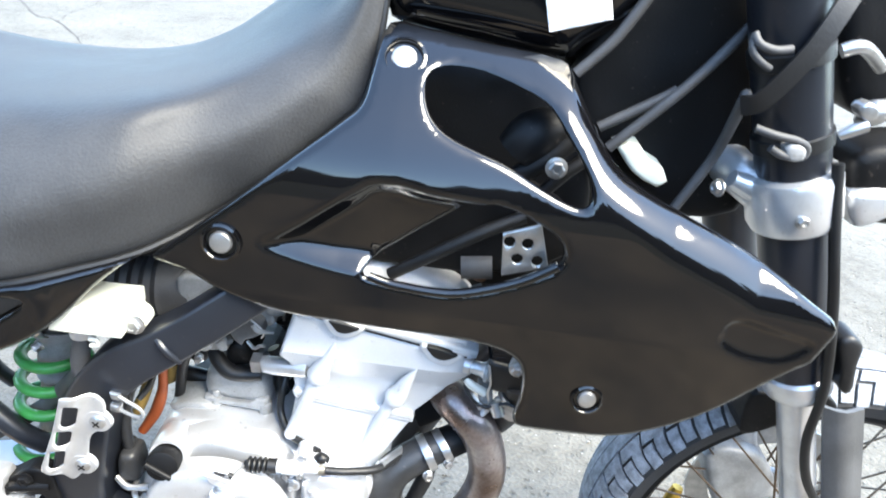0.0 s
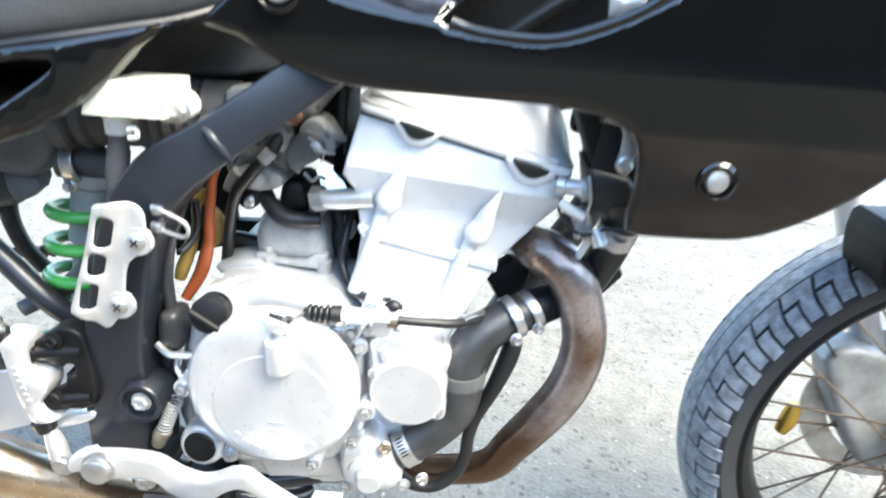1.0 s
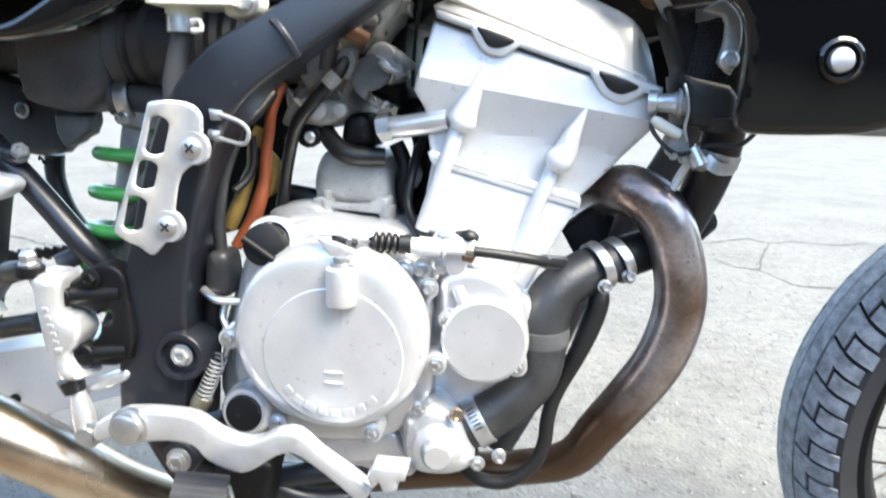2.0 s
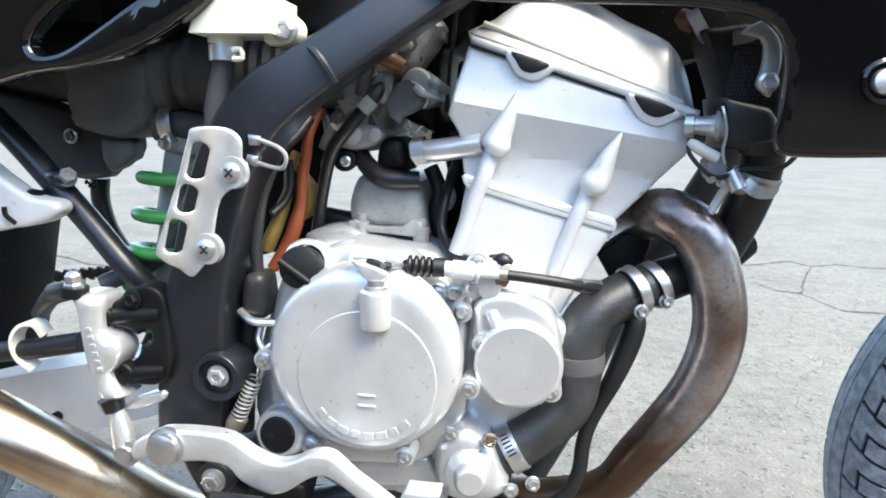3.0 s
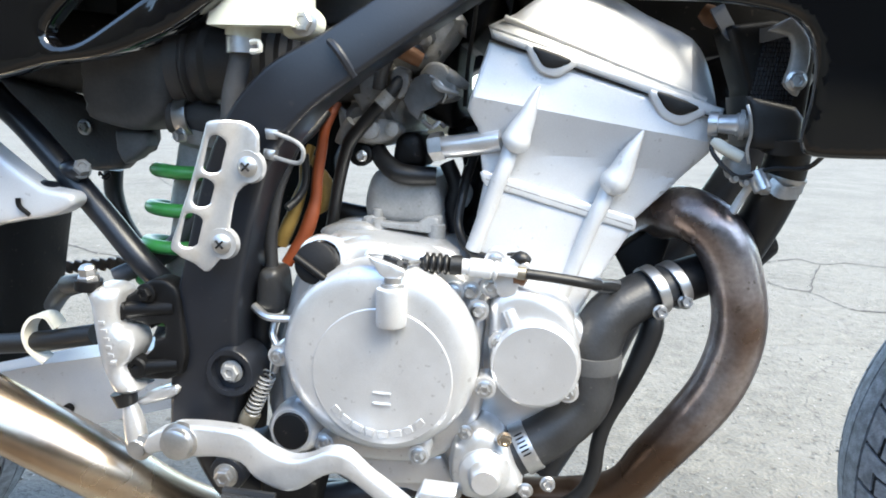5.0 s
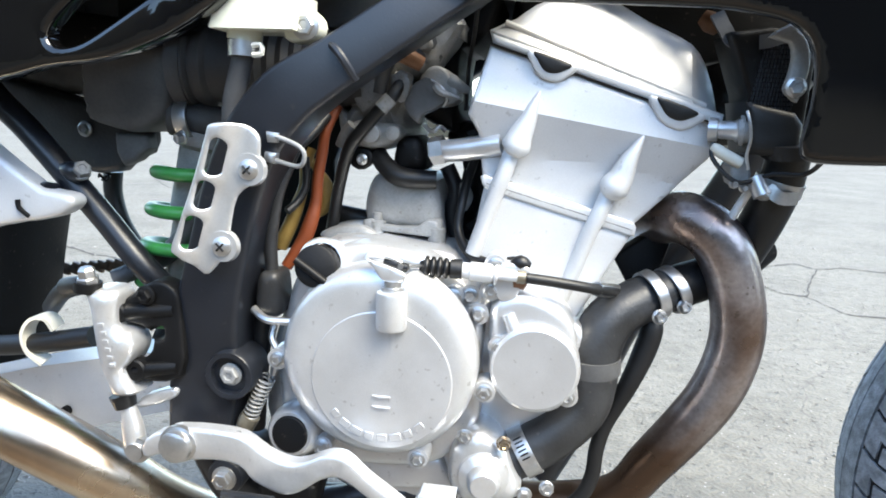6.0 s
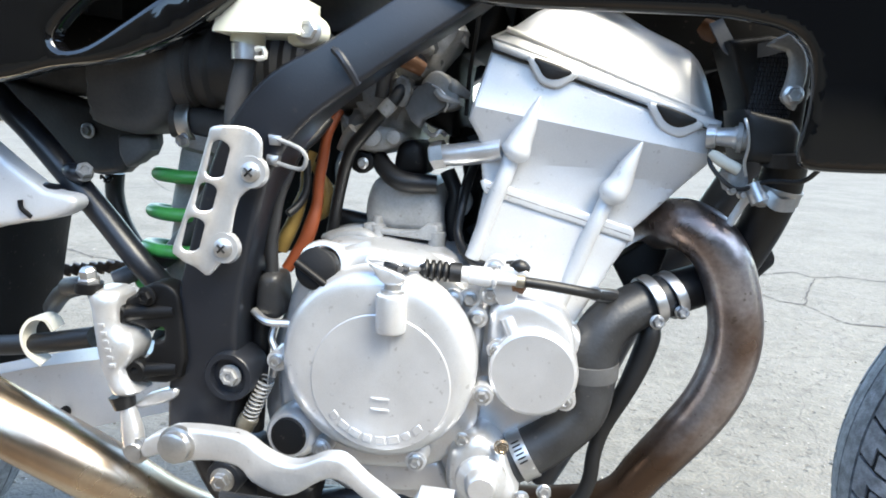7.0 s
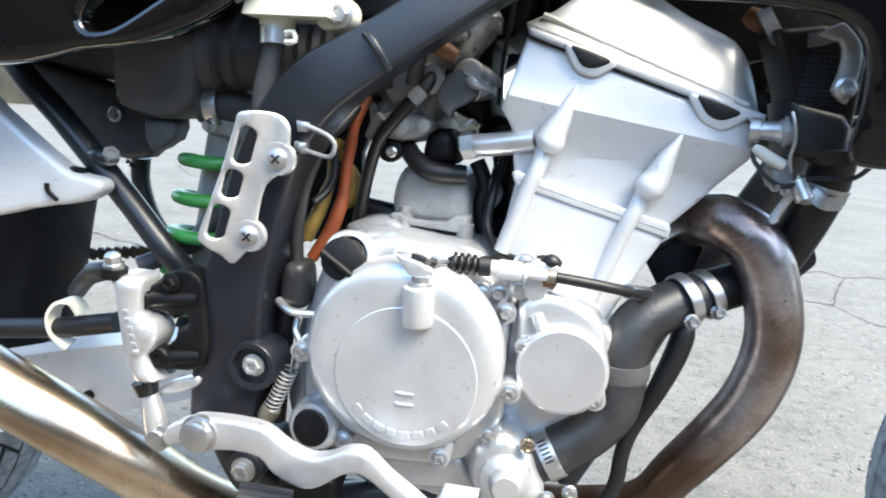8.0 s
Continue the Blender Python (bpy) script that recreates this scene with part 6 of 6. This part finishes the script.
part("clamp_tail", sweep([(0.128, 0.542, 0.593), (0.138, 0.54, 0.586), (0.151, 0.545, 0.586)], 0.0048, 12, 4, profile=[(0.15, 1), (-0.15, 1), (-0.15, -1), (0.15, -1)]), STEEL, rh)
part("silver_stay", sweep([(0.1235, 0.556, 0.5945), (0.1165, 0.559, 0.5805), (0.1105, 0.562, 0.5655)], 0.0032, 10), SILVER, bike)

# side panel with two openings
outer = bez([(-0.1947, 0.754), (-0.1264, 0.812), (-0.0738, 0.8571), (-0.0421, 0.8825), (-0.0275, 0.8968), (-0.0237, 0.9196), (-0.0178, 0.9473), (0.015, 0.947), (0.057, 0.943), (0.1172, 0.9392), (0.1314, 0.9353)], 3) + \
    bez([(0.1375, 0.9254), (0.1508, 0.9034), (0.1725, 0.8753), (0.2036, 0.8561), (0.2467, 0.8377), (0.2977, 0.816), (0.3474, 0.7888), (0.3693, 0.7761), (0.3726, 0.7646)], 3) + \
    bez([(0.3638, 0.7356), (0.3449, 0.7166), (0.3085, 0.6736), (0.2806, 0.6481), (0.2455, 0.627), (0.2179, 0.6175), (0.188, 0.615), (0.165, 0.6142), (0.147, 0.6142), (0.1375, 0.6155), (0.1325, 0.6195), (0.1308, 0.63), (0.133, 0.65), (0.132, 0.672), (0.1275, 0.688), (0.12, 0.6975), (0.1095, 0.7035), (0.092, 0.7075), (0.0641, 0.711), (-0.0089, 0.7127), (-0.0825, 0.7156), (-0.1302, 0.7281), (-0.1631, 0.746)], 3)
hole_a = bez([(0.019, 0.91), (0.022, 0.921), (0.037, 0.926), (0.064, 0.925), (0.096, 0.917), (0.117, 0.908), (0.133, 0.891), (0.148, 0.872), (0.155, 0.857), (0.152, 0.846), (0.139, 0.847), (0.116, 0.856), (0.089, 0.868), (0.062, 0.876), (0.039, 0.884), (0.025, 0.895)], 3, True)
hole_b = bez([(-0.0158, 0.766), (0.01, 0.788), (0.035, 0.808), (0.064, 0.829), (0.089, 0.838), (0.116, 0.829), (0.136, 0.818), (0.143, 0.805), (0.139, 0.792), (0.116, 0.778), (0.086, 0.765), (0.055, 0.757), (0.022, 0.758), (-0.002, 0.7611)], 3, True)


scoop = bez([(-0.1059, 0.7788), (-0.0719, 0.8061), (-0.0372, 0.8338), (-0.0168, 0.8497), (0.007, 0.852), (0.031, 0.847), (0.066, 0.844), (0.102, 0.84), (0.132, 0.825), (0.148, 0.808), (0.145, 0.794), (0.117, 0.775), (0.087, 0.761), (0.055, 0.754), (0.022, 0.755), (-0.0109, 0.7617), (-0.0537, 0.7666)], 3, True)
dish = bez([(0.2817, 0.7452), (0.2828, 0.7637), (0.2956, 0.7707), (0.3214, 0.7653), (0.3605, 0.7554), (0.3453, 0.7349), (0.3281, 0.73), (0.302, 0.733)], 3, True)
spine = bez([(0.1172, 0.9392), (0.1375, 0.9254), (0.1508, 0.9034), (0.1725, 0.8753), (0.2036, 0.8561), (0.2467, 0.8377), (0.2977, 0.816), (0.3474, 0.7888), (0.3693, 0.7761)], 12)


def ease(d, width):
    t = np.clip(d / width, 0.0, 1.0)
    return t * t * (3 - 2 * t)


def panel_y(x, z):
    y = shroud_y(x, z) + 0.021 * inside(scoop, x, z) * ease(gap([scoop], x, z), 0.018) * (1 - 0.75 * np.clip(gap([hole_b], x, z) / 0.085, 0.0, 1.0))
    y = y + 0.0025 * inside(dish, x, z) * ease(gap([dish], x, z), 0.006)
    w = np.clip(0.008 + (x - 0.1) * 0.16, 0.008, 0.028) * np.clip((0.372 - x) / 0.07, 0.15, 1.0)
    u = w - gap([spine], x, z, False)
    return y + 20.0 * np.maximum(0.0, u + 0.006) ** 2


panel = part("side_panel", relief(outer, panel_y, lambda x, z: panel_y(x, z) + 0.005, [hole_a, hole_b], 0.0031, 0.005), GLOSS, bike, "gloss black side panel with two openings", sharp=60)
for p, r in (((-0.001, 0.556, 0.928), 0.0105), ((-0.131, 0.4875, 0.780), 0.0095), ((0.191, 0.4875, 0.664), 0.0085)):
    n = Vector((0.0, -1, 0.9 if p[2] > 0.88 else 0.1))
    part("bolt_cup", lathe(p, n, [(r * 1.75, -0.003), (r * 1.72, 0.0012), (r * 1.5, 0.0022), (r * 1.4, 0.0012), (r * 1.3, -0.002), (0, -0.002)], 32), GLOSS, panel)
    part("bolt", lathe(p, n, [(r, -0.004), (r, 0.0005), (r * 0.88, 0.002), (r * 0.45, 0.0028), (0, 0.0028)], 28), STEEL, panel, "round steel bolt")
part("opening_lip", sweep([Vector((p[0], shroud_y(p[0], p[1]) + 0.002, p[1])) for p in bez([(-0.0109, 0.7647), (0.012, 0.759), (0.055, 0.757), (0.086, 0.765), (0.116, 0.778), (0.14, 0.795)], 4)], 0.0042, 10, 1), GLOSS, panel)
# behind the openings
part('perforated_plate', relief([(0.0937, 0.811), (0.1232, 0.823), (0.1353, 0.7851), (0.0983, 0.7721)], 0.501, 0.5038, [[(c[0] + 0.005 * math.cos(k * 0.785), c[1] + 0.005 * math.sin(k * 0.785)) for k in range(8)] for c in [(0.1001, 0.8045), (0.1149, 0.8045), (0.1085, 0.7897), (0.1251, 0.7897)]], 0.02, 0.001), STEEL, bike, 'drilled steel bracket')
part("inner_cable", sweep([(0.002, 0.55, 0.732), (0.046, 0.545, 0.765), (0.083, 0.545, 0.79), (0.116, 0.55, 0.806)], 0.006, 10), RUBBER, bike)
part("tank_inner", relief(bez([(-0.011, 0.895), (0.126, 0.911), (0.192, 0.795), (0.169, 0.716), (0.006, 0.68), (-0.077, 0.722)], 3, True), 0.64, 0.8, edge=0.02), MATT, bike)
part("inner_tube", sweep([(0.097, 0.56, 0.834), (0.123, 0.56, 0.855), (0.144, 0.565, 0.874)], 0.009, 12), MATT, bike)
part("inner_tube", sweep([(0.128, 0.56, 0.827), (0.148, 0.56, 0.851), (0.17, 0.565, 0.867)], 0.006, 12), MATT, bike)
part("inner_bolt", hexbolt((0.134, 0.55, 0.854), 0.007), STEEL, bike)
part("inner_sleeve", sweep([(0.101, 0.57, 0.857), (0.113, 0.57, 0.873), (0.131, 0.575, 0.882)], [0.02, 0.022, 0.018], 20, 3), MATT, bike)
part("inner_canister", sweep([(0.067, 0.57, 0.739), (0.096, 0.57, 0.743)], 0.013, 18, 1), DUSTY, bike)
# made-up sheet that keeps the upper half of the lower opening dark
part("opening_darkener", relief([(-0.05, 0.735), (0.06, 0.733), (0.13, 0.74), (0.17, 0.77), (0.14, 0.82), (0.0, 0.81), (-0.06, 0.77)], 0.566, 0.58, edge=0.004), MATT, bike)
part("inner_liner", relief(bez([(-0.072, 0.76), (-0.001, 0.798), (0.1, 0.817), (0.175, 0.781), (0.182, 0.72), (0.12, 0.693), (0.008, 0.679), (-0.049, 0.701)], 3, True), 0.615, 0.628, edge=0.004), MATT, bike)
# far side panel
far = relief(outer, lambda x, z: 2 * MID - shroud_y(x, z) - 0.005, lambda x, z: 2 * MID - shroud_y(x, z), [hole_a, hole_b], 0.03, 0.003)
part("side_panel", far, GLOSS, bike, "gloss black side panel of the far side")

# tank
part("fuel_tank", relief(bez([(-0.084, 1.062), (-0.041, 0.978), (-0.024, 0.954), (-0.015, 0.944), (0.059, 0.936), (0.133, 0.929), (0.15, 0.942), (0.194, 0.979), (0.226, 1.042), (0.227, 1.095)], 3, True), 0.6, 0.8, edge=0.03, step=0.012), GLOSS, bike, "gloss black fuel tank")
part("sticker", relief([(0.099, 1.003), (0.114, 0.954), (0.164, 0.97), (0.149, 1.017)], 0.5975, 0.5995, edge=0.0005, step=0.05), WHITE, bike, "plain white sticker on the tank")
part("head_tube", sweep([(0.253, 0.685, 1.056), (0.349, 0.685, 0.859), (0.374, 0.685, 0.812)], 0.034, 24), FRAME, bike)
part("front_gusset", relief(bez([(0.144, 0.919), (0.217, 1.014), (0.281, 1.012), (0.345, 0.827), (0.281, 0.788), (0.202, 0.827)], 3, True), 0.63, 0.75, edge=0.01), MATT, bike, "dark grey steering head cover")
for a in ([(0.185, 0.6, 0.861), (0.239, 0.6, 0.923), (0.289, 0.62, 0.982), (0.318, 0.65, 1.015)], [(0.175, 0.61, 0.876), (0.219, 0.61, 0.905), (0.236, 0.61, 0.917)], [(0.143, 0.6, 0.923), (0.17, 0.6, 0.955), (0.192, 0.6, 0.997)], [(0.258, 0.6, 0.808), (0.281, 0.6, 0.866), (0.277, 0.57, 0.922), (0.278, 0.57, 0.929)]):
    part("cable", sweep(a, 0.0048, 10), DUSTY, bike, "grey-black control cable")
part("reservoir_cap", relief(bez([(0.193, 0.862), (0.202, 0.868), (0.215, 0.865), (0.225, 0.854), (0.24, 0.847), (0.247, 0.835), (0.239, 0.828), (0.225, 0.833), (0.213, 0.84), (0.205, 0.848)], 1, True), 0.6, 0.63, edge=0.004, step=0.008), RESERVOIR, bike, "white plastic connector")

part("front_cowl", relief(bez([(0.339, 1.086), (0.385, 1.099), (0.498, 1.062), (0.556, 0.933), (0.496, 0.9), (0.452, 0.901), (0.415, 0.91), (0.381, 0.974)], 3, True), 0.65, 0.75, edge=0.015), MATT, bike, "dark front cowl")
part("cowl_stay", sweep([(0.356, 0.6, 0.967), (0.373, 0.6, 0.972), (0.406, 0.62, 0.955)], 0.006, 10), STEEL, bike)
part("cable_end", sweep([(0.394, 0.6, 0.912), (0.396, 0.59, 0.922), (0.406, 0.59, 0.928)], [0.006, 0.011, 0.008], 12), STEEL, bike)
lamp = part("indicator_lamp", relief(bez([(0.398, 0.867), (0.399, 0.886), (0.425, 0.897), (0.47, 0.897), (0.5, 0.836), (0.462, 0.824), (0.43, 0.824), (0.411, 0.841)], 3, True), 0.585, 0.64, edge=0.012, step=0.01), MATT, bike, "dark indicator lamp housing")
part("clamp_wing", relief(bez([(0.403, 0.847), (0.411, 0.857), (0.439, 0.859), (0.449, 0.842), (0.439, 0.828), (0.418, 0.82)], 3, True), 0.578, 0.63, edge=0.01, step=0.01), POLISHED, bike)
part("snorkel_plate", relief(bez([(-0.202, 0.695), (-0.186, 0.702), (-0.164, 0.698), (-0.159, 0.686), (-0.192, 0.664), (-0.2, 0.672)], 2, True), 0.555, 0.57, edge=0.003, step=0.01), GREYCAST, bike, "grey alloy bracket")

# seat
low = bez([(-0.56, 0.455, 0.703), (-0.4, 0.452, 0.724), (-0.3, 0.452, 0.741), (-0.24, 0.476, 0.752), (-0.196, 0.503, 0.762), (-0.146, 0.545, 0.786), (-0.099, 0.555, 0.823), (-0.054, 0.57, 0.864), (-0.037, 0.58, 0.881), (-0.029, 0.59, 0.912), (-0.024, 0.6, 0.957), (-0.024, 0.61, 0.993)], 4)
mid = bez([(-0.3966, 0.515, 0.8355), (-0.3205, 0.515, 0.8542), (-0.2705, 0.515, 0.8609), (-0.2299, 0.515, 0.8685), (-0.2004, 0.5206, 0.8745), (-0.1751, 0.5466, 0.8796), (-0.1416, 0.5751, 0.8939), (-0.1095, 0.5987, 0.9149), (-0.0908, 0.6111, 0.9318), (-0.0719, 0.6235, 0.9519), (-0.0511, 0.6371, 0.9828), (-0.0354, 0.6471, 1.019)], 4)
top = bez([(-0.642, 0.8, 0.849), (-0.523, 0.8, 0.849), (-0.458, 0.8, 0.845), (-0.411, 0.8, 0.844), (-0.371, 0.8, 0.845), (-0.324, 0.8, 0.849), (-0.27, 0.8, 0.86), (-0.229, 0.8, 0.878), (-0.202, 0.8, 0.895), (-0.163, 0.8, 0.926), (-0.126, 0.8, 0.968), (-0.102, 0.8, 1.015)], 4)
secs = []
for a, b, c in zip(low, mid, top):
    lo, sh, fa = Vector(a), Vector(b), Vector(c)
    belly = lo.lerp(sh, 0.55) + Vector((0, -0.03, 0.0))
    row = [lo + Vector((0, 0.03, -0.004)), lo, lo.lerp(sh, 0.25) + Vector((0, -0.017, 0)), belly, lo.lerp(sh, 0.82) + Vector((0, -0.02, 0.0)), sh + Vector((0, 0.004, 0)), sh.lerp(fa, 0.3) + Vector((0, 0, 0.004)), sh.lerp(fa, 0.7) + Vector((0, 0, 0.004)), fa, Vector((fa.x, 0.835, min(fa.z - 0.04, lo.z + 0.03))), Vector((fa.x, 0.82, min(fa.z - 0.08, lo.z)))]
    secs.append([Vector(q) for q in bez(row, 4)])
part("seat", loft(secs), VINYL, bike, "long black vinyl seat", sharp=60)
part("seat_piping", sweep([Vector(p) + Vector((0, -0.001, -0.003)) for p in low], 0.0035, 8, 1), RUBBER, bike)
# rear side cover below the seat
def cover_face(x, z):
    return 0.45 + np.maximum(-0.02, 0.5 * (x + 0.27)) * np.where(x > -0.27, 1.0, 0.3)


part('rear_side_cover', relief(bez([(-0.6, 0.697), (-0.48, 0.709), (-0.36, 0.727), (-0.28, 0.74), (-0.237, 0.749), (-0.206, 0.756), (-0.2, 0.757), (-0.212, 0.75), (-0.232, 0.733)] + [(-0.2551, 0.7087), (-0.292, 0.682), (-0.336, 0.665), (-0.385, 0.658), (-0.427, 0.648), (-0.485, 0.644), (-0.554, 0.645)], 3, True), cover_face, lambda x, z: cover_face(x, z) + 0.014, [bez([(-0.382, 0.681), (-0.38, 0.674), (-0.373, 0.671), (-0.355, 0.675), (-0.327, 0.691), (-0.303, 0.706), (-0.279, 0.725), (-0.3, 0.727), (-0.33, 0.719), (-0.354, 0.707), (-0.374, 0.691)], 4, True)], 0.012, 0.005), GLOSS, bike, 'gloss black rear side cover')
part("cover_inner", relief([(-0.543, 0.709), (-0.412, 0.705), (-0.346, 0.698), (-0.325, 0.695), (-0.366, 0.679), (-0.551, 0.66)], 0.51, 0.62, edge=0.004, step=0.03), MATT, bike)

# side stand that the machine leans on
part("side_stand", sweep([(-0.14, 0.92, 0.3), (-0.2, 1.0, 0.15), (-0.25, 1.06, 0.012)], 0.011, 12), FRAME, bike, "black side stand")
